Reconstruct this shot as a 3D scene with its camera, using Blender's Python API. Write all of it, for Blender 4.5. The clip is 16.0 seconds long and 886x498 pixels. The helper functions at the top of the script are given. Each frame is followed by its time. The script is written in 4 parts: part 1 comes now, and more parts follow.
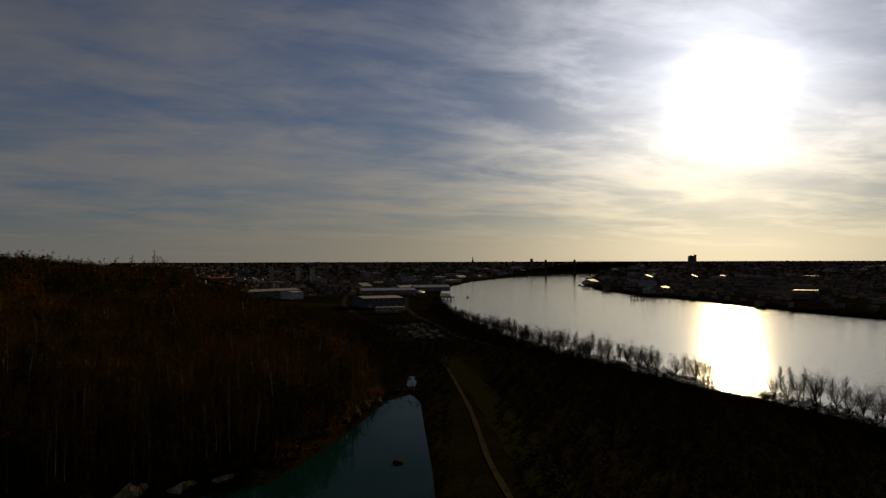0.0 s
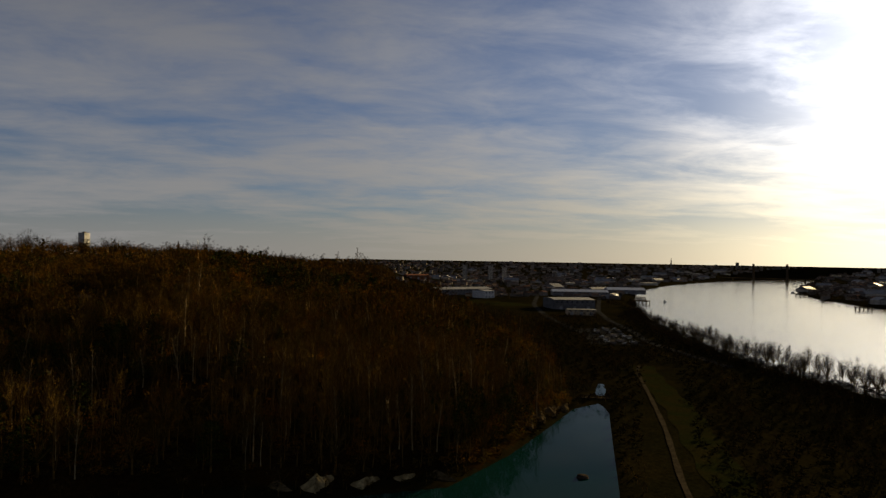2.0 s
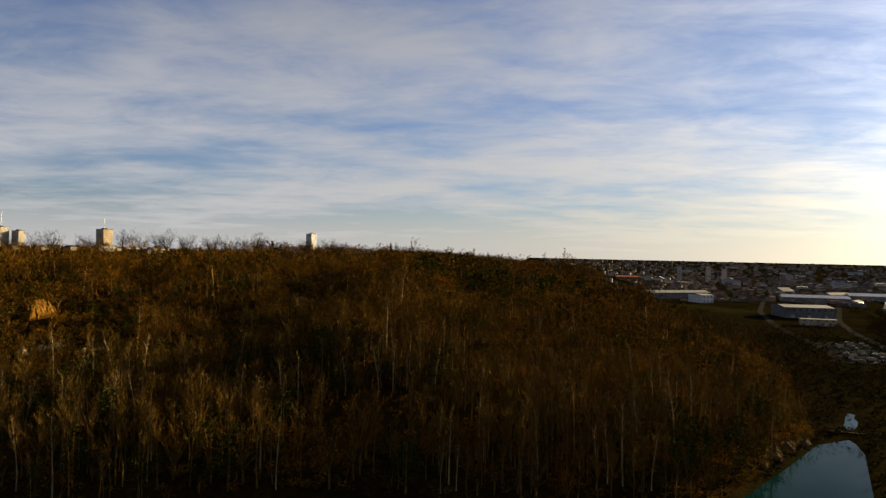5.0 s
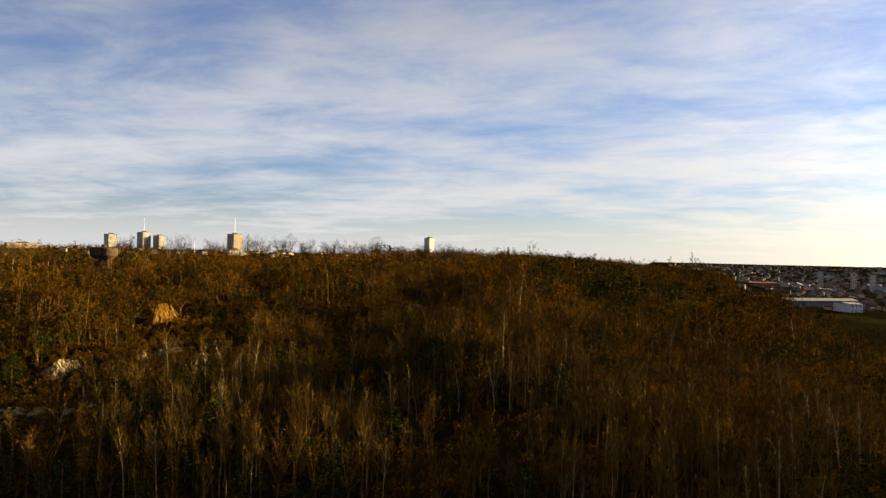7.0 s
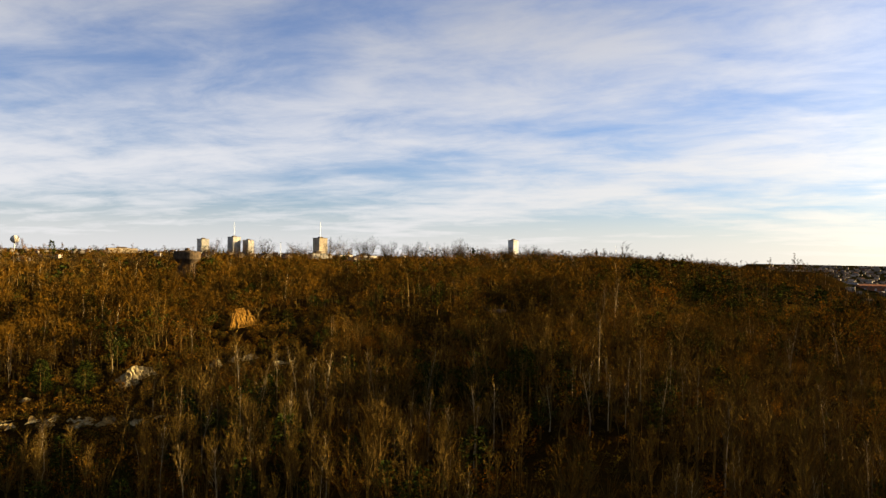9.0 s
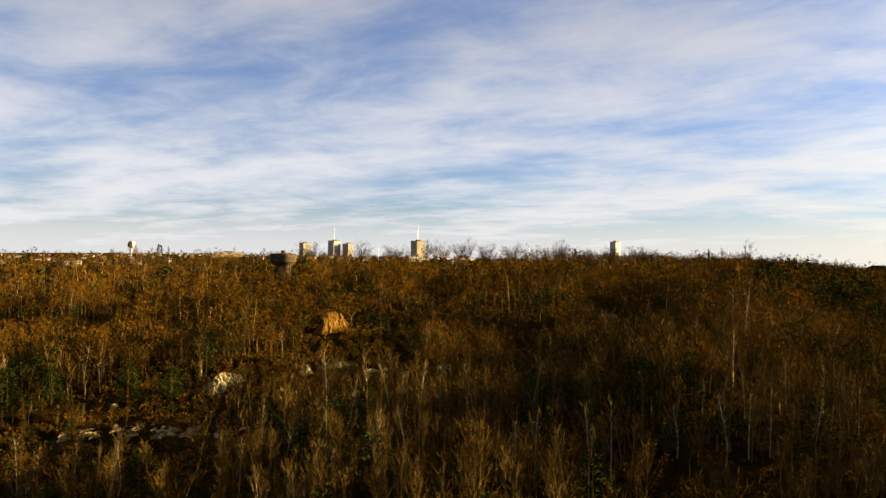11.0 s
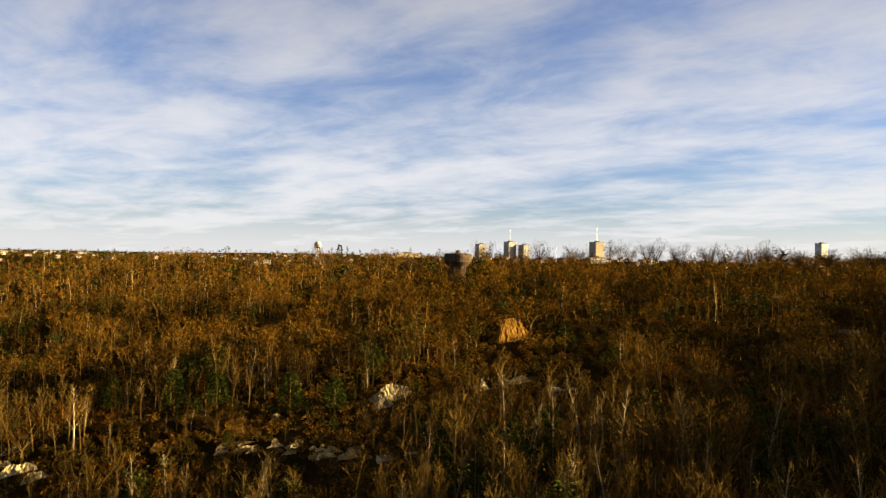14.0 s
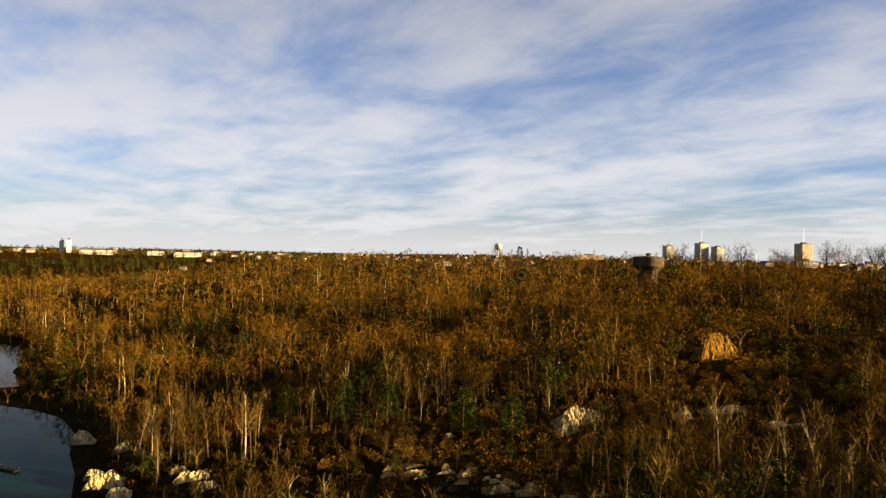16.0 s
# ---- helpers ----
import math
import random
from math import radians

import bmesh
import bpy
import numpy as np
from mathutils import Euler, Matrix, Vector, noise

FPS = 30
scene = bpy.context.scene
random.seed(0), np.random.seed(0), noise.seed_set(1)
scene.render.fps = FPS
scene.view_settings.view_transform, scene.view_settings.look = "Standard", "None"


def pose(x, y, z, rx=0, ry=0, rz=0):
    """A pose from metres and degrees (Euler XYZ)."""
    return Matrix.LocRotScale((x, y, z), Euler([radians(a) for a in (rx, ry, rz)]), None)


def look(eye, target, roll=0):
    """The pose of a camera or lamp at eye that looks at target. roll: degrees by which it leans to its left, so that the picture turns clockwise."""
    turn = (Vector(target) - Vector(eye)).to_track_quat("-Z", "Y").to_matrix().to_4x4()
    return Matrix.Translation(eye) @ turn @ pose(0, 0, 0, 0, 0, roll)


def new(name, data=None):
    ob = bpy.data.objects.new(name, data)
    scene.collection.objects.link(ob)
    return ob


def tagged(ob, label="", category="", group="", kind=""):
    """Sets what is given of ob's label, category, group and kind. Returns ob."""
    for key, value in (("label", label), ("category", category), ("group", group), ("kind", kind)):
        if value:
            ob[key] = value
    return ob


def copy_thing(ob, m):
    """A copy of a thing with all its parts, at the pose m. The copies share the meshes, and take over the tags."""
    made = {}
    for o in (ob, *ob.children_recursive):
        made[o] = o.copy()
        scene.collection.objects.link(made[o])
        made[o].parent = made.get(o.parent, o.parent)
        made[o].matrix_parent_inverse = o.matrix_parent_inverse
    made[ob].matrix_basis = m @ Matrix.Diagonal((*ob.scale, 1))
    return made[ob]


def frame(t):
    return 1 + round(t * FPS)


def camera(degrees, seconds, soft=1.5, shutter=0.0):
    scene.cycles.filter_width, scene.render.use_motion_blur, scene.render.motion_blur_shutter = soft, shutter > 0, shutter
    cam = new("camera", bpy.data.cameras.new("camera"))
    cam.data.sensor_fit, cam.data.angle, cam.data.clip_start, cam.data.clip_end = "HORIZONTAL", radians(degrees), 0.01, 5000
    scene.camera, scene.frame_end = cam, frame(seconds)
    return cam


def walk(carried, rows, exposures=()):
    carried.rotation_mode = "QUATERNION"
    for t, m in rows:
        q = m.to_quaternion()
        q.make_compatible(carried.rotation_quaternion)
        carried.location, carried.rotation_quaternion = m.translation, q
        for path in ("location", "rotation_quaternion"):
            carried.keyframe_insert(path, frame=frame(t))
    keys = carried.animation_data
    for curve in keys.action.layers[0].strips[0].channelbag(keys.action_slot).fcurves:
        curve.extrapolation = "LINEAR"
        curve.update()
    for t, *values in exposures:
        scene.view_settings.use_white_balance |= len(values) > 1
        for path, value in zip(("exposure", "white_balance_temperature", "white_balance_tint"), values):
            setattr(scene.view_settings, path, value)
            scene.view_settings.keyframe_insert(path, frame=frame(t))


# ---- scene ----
cam = camera(62.2, 16.0, soft=1.4)
# seconds, place in metres, then pitch above level, roll and heading (left is positive) in degrees
ROWS = [
    (0.0, -0.3, -0.2, 78.3, 0.95, -0.17, 0.88),
    (0.5, 0.2, 2.5, 78.0, 1.01, 0.20, 4.10),
    (1.0, 0.7, 5.1, 78.1, 1.00, 0.55, 8.27),
    (1.5, 0.9, 7.9, 78.4, 0.91, 0.85, 12.34),
    (2.0, 0.9, 10.8, 79.0, 0.83, 0.98, 15.85),
    (2.5, 0.6, 13.9, 79.7, 0.76, 1.07, 18.83),
    (3.0, -0.1, 17.2, 80.4, 0.66, 1.17, 21.68),
    (3.5, -1.2, 20.8, 81.1, 0.58, 1.25, 24.37),
    (4.0, -2.6, 24.6, 81.9, 0.44, 1.26, 27.22),
    (4.5, -4.5, 28.6, 82.5, 0.40, 1.25, 29.49),
    (5.0, -6.7, 32.8, 83.1, 0.42, 1.23, 31.95),
    (7.5, -23.9, 56.2, 84.1, 0.51, 1.23, 42.85),
    (8.0, -28.4, 61.0, 84.0, 0.51, 1.08, 44.33),
    (10.5, -55.1, 83.7, 82.6, 0.74, 0.89, 53.32),
    (11.0, -61.1, 87.7, 82.2, 0.74, 0.72, 55.25),
    (11.5, -67.3, 91.3, 81.9, 0.76, 0.77, 57.23),
    (12.0, -73.6, 94.8, 81.7, 0.75, 0.79, 59.42),
    (12.5, -80.0, 97.9, 81.5, 0.73, 0.77, 61.64),
    (13.0, -86.6, 100.7, 81.4, 0.74, 0.94, 63.89),
    (13.5, -93.3, 103.3, 81.3, 0.71, 0.98, 66.23),
    (14.0, -100.2, 105.5, 81.4, 0.66, 1.13, 68.84),
    (14.5, -107.1, 107.6, 81.5, 0.58, 1.37, 71.95),
    (15.0, -114.3, 109.5, 81.7, 0.51, 1.53, 74.63),
    (15.5, -121.6, 111.2, 82.0, 0.48, 1.49, 76.72),
    (16.0, -129.1, 112.9, 82.3, 0.48, 1.35, 82.85),
]
walk(cam, [(t, pose(x, y, z, 0, 0, yaw) @ pose(0, 0, 0, 90 + pitch) @ pose(0, 0, 0, 0, 0, roll)) for t, x, y, z, pitch, roll, yaw in ROWS],
     exposures=[(0.0, 0.18), (1.0, 0.54), (2.0, 1.06), (3.0, 1.58), (4.0, 1.98), (5.0, 2.20), (7.5, 2.73), (10.5, 2.83), (13.0, 2.88), (16.0, 2.78)])

# ---- world and sun ----
SUN_AZ, SUN_EL = radians(-20.5), radians(11.5)
SUN_DIR = Vector((-math.sin(SUN_AZ) * math.cos(SUN_EL), math.cos(SUN_AZ) * math.cos(SUN_EL), math.sin(SUN_EL)))
sun = new("sun", bpy.data.lights.new("sun", "SUN"))
sun.data.energy, sun.data.angle, sun.data.color = 5.0, radians(0.6), (1.0, 0.75, 0.37)
sun.matrix_world = look(SUN_DIR * 900, (0, 0, 0))

world = bpy.data.worlds.new("winter_sky")
scene.world = world
world.use_nodes = True


class Nodes:
    """Short hand for building a node tree."""

    def __init__(self, tree):
        self.tree = tree

    def add(self, kind):
        return self.tree.nodes.new(kind)

    def put(self, socket, value):
        if isinstance(value, bpy.types.NodeSocket):
            self.tree.links.new(value, socket)
        else:
            socket.default_value = value

    def math(self, op, a, b=0.0, c=0.0, clamp=False):
        n = self.add("ShaderNodeMath")
        n.operation, n.use_clamp = op, clamp
        for i, v in enumerate((a, b, c)):
            self.put(n.inputs[i], v)
        return n.outputs[0]

    def vmath(self, op, a, b=(0, 0, 0)):
        n = self.add("ShaderNodeVectorMath")
        n.operation = op
        self.put(n.inputs[0], a)
        self.put(n.inputs[1], b)
        return n

    def mix(self, fac, a, b, blend="MIX"):
        n = self.add("ShaderNodeMix")
        n.data_type, n.blend_type = "RGBA", blend
        self.put(n.inputs[0], fac)
        self.put(n.inputs[6], a)
        self.put(n.inputs[7], b)
        return n.outputs[2]

    def noise(self, vector, scale, detail=4.0, rough=0.55, distort=0.0):
        n = self.add("ShaderNodeTexNoise")
        if vector is not None:
            self.put(n.inputs["Vector"], vector)
        for key, v in (("Scale", scale), ("Detail", detail), ("Roughness", rough), ("Distortion", distort)):
            n.inputs[key].default_value = v
        return n.outputs["Fac"]

    def ramp(self, fac, lo, hi):
        n = self.add("ShaderNodeMapRange")
        n.interpolation_type = "SMOOTHSTEP"
        self.put(n.inputs[0], fac)
        n.inputs[1].default_value, n.inputs[2].default_value = lo, hi
        return n.outputs[0]


def build_sky():
    g = Nodes(world.node_tree)
    back = world.node_tree.nodes["Background"]
    sky = g.add("ShaderNodeTexSky")
    sky.sky_type, sky.sun_disc = "NISHITA", False
    sky.sun_elevation, sky.sun_rotation = SUN_EL, -SUN_AZ
    sky.air_density, sky.dust_density, sky.ozone_density, sky.altitude = 1.0, 0.5, 2.5, 80
    way = g.add("ShaderNodeTexCoord").outputs["Generated"]
    xyz = g.add("ShaderNodeSeparateXYZ")
    g.put(xyz.inputs[0], way)
    up = g.math("MAXIMUM", xyz.outputs[2], 0.0)
    down = g.math("ADD", up, 0.10)
    flat = g.add("ShaderNodeCombineXYZ")
    g.put(flat.inputs[0], g.math("DIVIDE", xyz.outputs[0], down))
    g.put(flat.inputs[1], g.math("DIVIDE", xyz.outputs[1], down))
    along, across = g.vmath("DOT_PRODUCT", flat.outputs[0], (-0.90, -0.44, 0)), g.vmath("DOT_PRODUCT", flat.outputs[0], (0.44, -0.90, 0))
    turn = g.add("ShaderNodeCombineXYZ")
    g.put(turn.inputs[0], g.math("MULTIPLY", along.outputs["Value"], 0.5))
    g.put(turn.inputs[1], across.outputs["Value"])
    layer = g.noise(turn.outputs[0], 0.75, 9.0, 0.54, 0.25)
    tuft = g.vmath("MULTIPLY", turn.outputs[0], (1.5, 1.0, 1.0))
    wisps = g.noise(tuft.outputs[0], 2.3, 9.0, 0.62, 0.35)
    both = g.math("ADD", g.math("MULTIPLY", layer, 0.60), g.math("MULTIPLY", wisps, 0.40))
    veil = g.ramp(both, 0.34, 0.62)
    toward = g.math("MAXIMUM", g.vmath("DOT_PRODUCT", way, tuple(SUN_DIR)).outputs["Value"], 0.0)
    broad = g.math("POWER", toward, 7.0)
    halo = g.math("POWER", toward, 34.0)
    core = g.math("POWER", toward, 900.0)
    # thin cloud scatters sunlight forwards
    even = g.math("MULTIPLY_ADD", g.ramp(up, 0.05, 0.42), -0.25, 0.60)
    lit = g.math("ADD", g.math("MULTIPLY_ADD", broad, 1.05, even), g.math("MULTIPLY_ADD", halo, 4.4, g.math("MULTIPLY", core, 12.0)))
    low_sun = g.math("MULTIPLY", g.math("SUBTRACT", 1.0, g.ramp(up, 0.02, 0.26)), g.math("MULTIPLY_ADD", g.math("POWER", toward, 3.0), 0.85, 0.15))
    warm = g.mix(low_sun, (0.925, 0.935, 1.0, 1), (1.0, 0.85, 0.56, 1))
    cloud = g.vmath("SCALE", warm)
    g.put(cloud.inputs["Scale"], lit)
    clear = g.vmath("SCALE", sky.outputs[0])
    clear.inputs["Scale"].default_value = 0.085
    blue = g.mix(1.0, clear.outputs[0], (0.74, 0.89, 1.28, 1), "MULTIPLY")
    thick = g.math("MULTIPLY_ADD", veil, 0.76, 0.14)
    haze = g.math("MULTIPLY", g.math("SUBTRACT", 1.0, g.ramp(up, 0.0, 0.10)), 0.8)
    thick = g.math("MAXIMUM", g.math("MAXIMUM", thick, haze), g.math("MULTIPLY", g.math("POWER", toward, 30.0), g.math("MULTIPLY_ADD", veil, 0.45, 0.5)))
    seen = g.mix(thick, blue, cloud.outputs[0])
    g.put(back.inputs[0], seen)
    back.inputs[1].default_value = 0.22


build_sky()

# ---- materials ----
rng = np.random.default_rng(7)


def material(name, base, other=None, scale=0.3, rough=0.85, fine=0.0, bump=0.0, metal=0.0, spec=0.0, object_random=0.0, island_random=0.0, detail=5.0, stains=0.0, alpha=1.0, thin=0.0):
    """A surface whose colour wanders between two tones at two scales, in metres of the world."""
    m = bpy.data.materials.new(name)
    m.use_nodes = True
    g = Nodes(m.node_tree)
    b = m.node_tree.nodes["Principled BSDF"]
    other = other or tuple(c * 0.6 for c in base)
    place = g.add("ShaderNodeNewGeometry").outputs["Position"]
    f = g.ramp(g.noise(place, scale, detail), 0.33, 0.67)
    col = g.mix(f, (*base, 1), (*other, 1))
    if fine:
        n = g.noise(place, fine, 3.0)
        col = g.mix(0.55, col, g.mix(g.ramp(n, 0.3, 0.7), (0.35, 0.35, 0.35, 1), (1.5, 1.5, 1.5, 1)), "MULTIPLY")
        if bump:
            k = g.add("ShaderNodeBump")
            k.inputs["Strength"].default_value, k.inputs["Distance"].default_value = 0.6, bump
            g.put(k.inputs["Height"], n)
            g.put(b.inputs["Normal"], k.outputs[0])
    if stains:
        n = g.noise(place, scale * 0.17, 2.0)
        col = g.mix(stains, col, g.mix(g.ramp(n, 0.35, 0.65), (0.4, 0.4, 0.42, 1), (1.25, 1.2, 1.1, 1)), "MULTIPLY")
    for share, node, out in ((object_random, "ShaderNodeObjectInfo", "Random"), (island_random, "ShaderNodeNewGeometry", "Random Per Island")):
        if share:
            r = g.add(node).outputs[out]
            v = g.math("MULTIPLY_ADD", r, 2 * share, 1 - share)
            s = g.vmath("SCALE", col)
            g.put(s.inputs["Scale"], v)
            col = s.outputs[0]
    g.put(b.inputs["Base Color"], col)
    b.inputs["Roughness"].default_value, b.inputs["Metallic"].default_value = rough, metal
    b.inputs["Specular IOR Level"].default_value, b.inputs["Alpha"].default_value = spec, alpha
    if thin:
        # fine twigs and leaves pass light on to their far side
        t, both, gap, clear = g.add("ShaderNodeBsdfTranslucent"), g.add("ShaderNodeMixShader"), g.add("ShaderNodeMixShader"), g.add("ShaderNodeBsdfTransparent")
        g.put(t.inputs[0], col)
        b.inputs["Alpha"].default_value = 1.0
        g.put(both.inputs[0], thin)
        g.put(both.inputs[1], b.outputs[0])
        g.put(both.inputs[2], t.outputs[0])
        g.put(gap.inputs[0], alpha)
        g.put(gap.inputs[1], clear.outputs[0])
        g.put(gap.inputs[2], both.outputs[0])
        g.put(m.node_tree.nodes["Material Output"].inputs[0], gap.outputs[0])
    return m


def water_material(name, base, other, rough, wave, height, swell):
    m = material(name, base, other, 0.012, rough, spec=0.5)
    g = Nodes(m.node_tree)
    b = m.node_tree.nodes["Principled BSDF"]
    b.inputs["IOR"].default_value = 1.33
    place = g.add("ShaderNodeNewGeometry").outputs["Position"]
    n = g.math("ADD", g.noise(place, wave, 5.0, 0.6), g.math("MULTIPLY", g.noise(place, swell, 3.0), 2.0))
    k = g.add("ShaderNodeBump")
    k.inputs["Strength"].default_value, k.inputs["Distance"].default_value = 1.0, height
    g.put(k.inputs["Height"], n)
    g.put(b.inputs["Normal"], k.outputs[0])
    return m


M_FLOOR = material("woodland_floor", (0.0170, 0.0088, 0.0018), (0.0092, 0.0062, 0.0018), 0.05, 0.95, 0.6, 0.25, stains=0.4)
# floor tones for the plain, with its backlit shade put into the colour
M_PLAIN_BACKLIT = material("river_plain_backlit", (0.0100, 0.0078, 0.0026), (0.0062, 0.0058, 0.0022), 0.03, 0.95, 0.6, 0.25, stains=0.4)
M_RIVER = water_material("river_water", (0.075, 0.065, 0.045), (0.055, 0.050, 0.038), 0.11, 0.22, 0.22, 0.015)
M_LAKE = water_material("lake_water", (0.0020, 0.0135, 0.0115), (0.0015, 0.0100, 0.0088), 0.05, 0.5, 0.006, 0.05)
M_LAKE.node_tree.nodes["Principled BSDF"].inputs["Specular IOR Level"].default_value = 0.02
M_TWIG = material("bare_twigs", (0.1080, 0.0500, 0.0040), (0.0330, 0.0190, 0.0036), 0.085, 0.95, island_random=0.32, stains=0.55, spec=0.0, alpha=0.27)
M_TWIG_PALE = material("pale_twigs", (0.0800, 0.0470, 0.0090), (0.0440, 0.0260, 0.0050), 0.08, 0.95, island_random=0.4, spec=0.0)
M_BARK = material("brown_bark", (0.090, 0.054, 0.013), (0.042, 0.026, 0.0070), 0.4, 0.95, 3.0, 0.03, island_random=0.4, spec=0.0)
M_BIRCH = material("birch_bark", (0.240, 0.180, 0.092), (0.115, 0.082, 0.040), 0.5, 0.9, 4.0, 0.02, island_random=0.4, spec=0.0)
M_EARTH = material("yellow_earth", (0.1976, 0.1292, 0.0418), (0.1216, 0.0760, 0.0266), 0.4, 0.95, 1.5, 0.2)
M_CLIFF = material("tan_earth_bank", (0.0798, 0.0585, 0.0293), (0.0372, 0.0266, 0.0117), 0.3, 0.95, 1.0, 0.4)
# twigs seen against the light: their silhouette darkness is in the colour
M_TWIG_SILHOUETTE = material("silhouette_twigs", (0.0436, 0.0249, 0.0074), (0.0249, 0.0162, 0.0062), 0.06, 0.95, island_random=0.4, alpha=0.62)
M_RUSSET = material("russet_leaves", (0.0935, 0.0337, 0.0025), (0.0530, 0.0224, 0.0025), 0.06, 0.9, island_random=0.5, spec=0.0, thin=0.2)
M_GREEN = material("evergreen_needles", (0.0105, 0.0165, 0.0026), (0.0190, 0.0210, 0.0036), 0.08, 0.85, island_random=0.5, spec=0.0)
M_SHRUB = material("shrub_foliage", (0.060, 0.0320, 0.0046), (0.032, 0.0290, 0.0045), 0.04, 0.95, island_random=0.5, spec=0.0, thin=0.2)
# shrub foliage again, coloured darker to give the flats their backlit shade
M_FLATS_BACKLIT = material("river_flats_brambles_backlit", (0.0170, 0.0100, 0.0022), (0.0095, 0.0088, 0.0022), 0.04, 0.95, island_random=0.5, spec=0.0)
M_SCRUB = material("dry_bracken", (0.112, 0.048, 0.0052), (0.066, 0.034, 0.0046), 0.05, 0.95, island_random=0.5, spec=0.0, thin=0.2)
M_ROCK = material("pale_limestone", (0.3040, 0.2432, 0.1216), (0.1216, 0.0912, 0.0426), 0.3, 0.9, 1.2, 0.5, stains=0.3)
M_SAND = material("orange_sandy_clay", (0.125, 0.064, 0.0105), (0.080, 0.039, 0.0070), 0.2, 0.95, 1.0, 0.4)
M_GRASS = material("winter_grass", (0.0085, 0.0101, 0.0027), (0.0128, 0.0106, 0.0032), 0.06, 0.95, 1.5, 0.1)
M_PATH = material("pale_gravel", (0.0350, 0.0281, 0.0175), (0.0213, 0.0167, 0.0106), 0.3, 0.95, 2.0, 0.05)
M_ASPHALT = material("asphalt", (0.0152, 0.0152, 0.0152), (0.0213, 0.0205, 0.0190), 0.1, 0.9, 1.0, 0.02)
M_CONCRETE = material("weathered_concrete", (0.0798, 0.0570, 0.0353), (0.0427, 0.0308, 0.0205), 0.25, 0.9, 1.2, 0.05, stains=0.4)
M_RENDER = material("pale_render", (0.3770, 0.3526, 0.3040), (0.3040, 0.2797, 0.2371), 0.05, 0.85, 0.6, 0.01)
M_CREAM = material("cream_render", (0.3526, 0.2797, 0.1824), (0.3040, 0.2432, 0.1642), 0.05, 0.85, 0.6, 0.01)
M_WHITE = material("white_paint", (0.5039, 0.4974, 0.4780), (0.4264, 0.4199, 0.4005), 0.08, 0.6, 0.5, 0.01, spec=0.3)
M_GLASS = material("dark_window_glass", (0.03, 0.035, 0.04), (0.05, 0.055, 0.06), 0.5, 0.12, spec=0.6)
M_TILE = material("clay_roof_tiles", (0.2128, 0.0874, 0.0456), (0.1368, 0.0684, 0.0418), 0.2, 0.85, 2.0, 0.05, object_random=0.3)
M_SHEET = material("grey_roof_sheet", (0.1444, 0.1444, 0.1482), (0.0912, 0.0912, 0.0950), 0.1, 0.65, 0.8, 0.02, metal=0.0, object_random=0.2, spec=0.08)
M_STEEL = material("painted_steel", (0.2660, 0.2736, 0.2812), (0.1900, 0.1976, 0.2052), 0.5, 0.45, metal=0.5, spec=0.3)
M_DARKWOOD = material("dark_timber", (0.0456, 0.0342, 0.0228), (0.0266, 0.0213, 0.0152), 0.8, 0.9, 3.0, 0.03)
M_CITY = material("town_walls", (0.190, 0.165, 0.135), (0.0900, 0.0790, 0.0690), 0.02, 0.85, island_random=0.55)
M_CITYROOF = material("town_roofs", (0.0912, 0.0494, 0.0319), (0.0646, 0.0593, 0.0570), 0.015, 0.7, island_random=0.5)

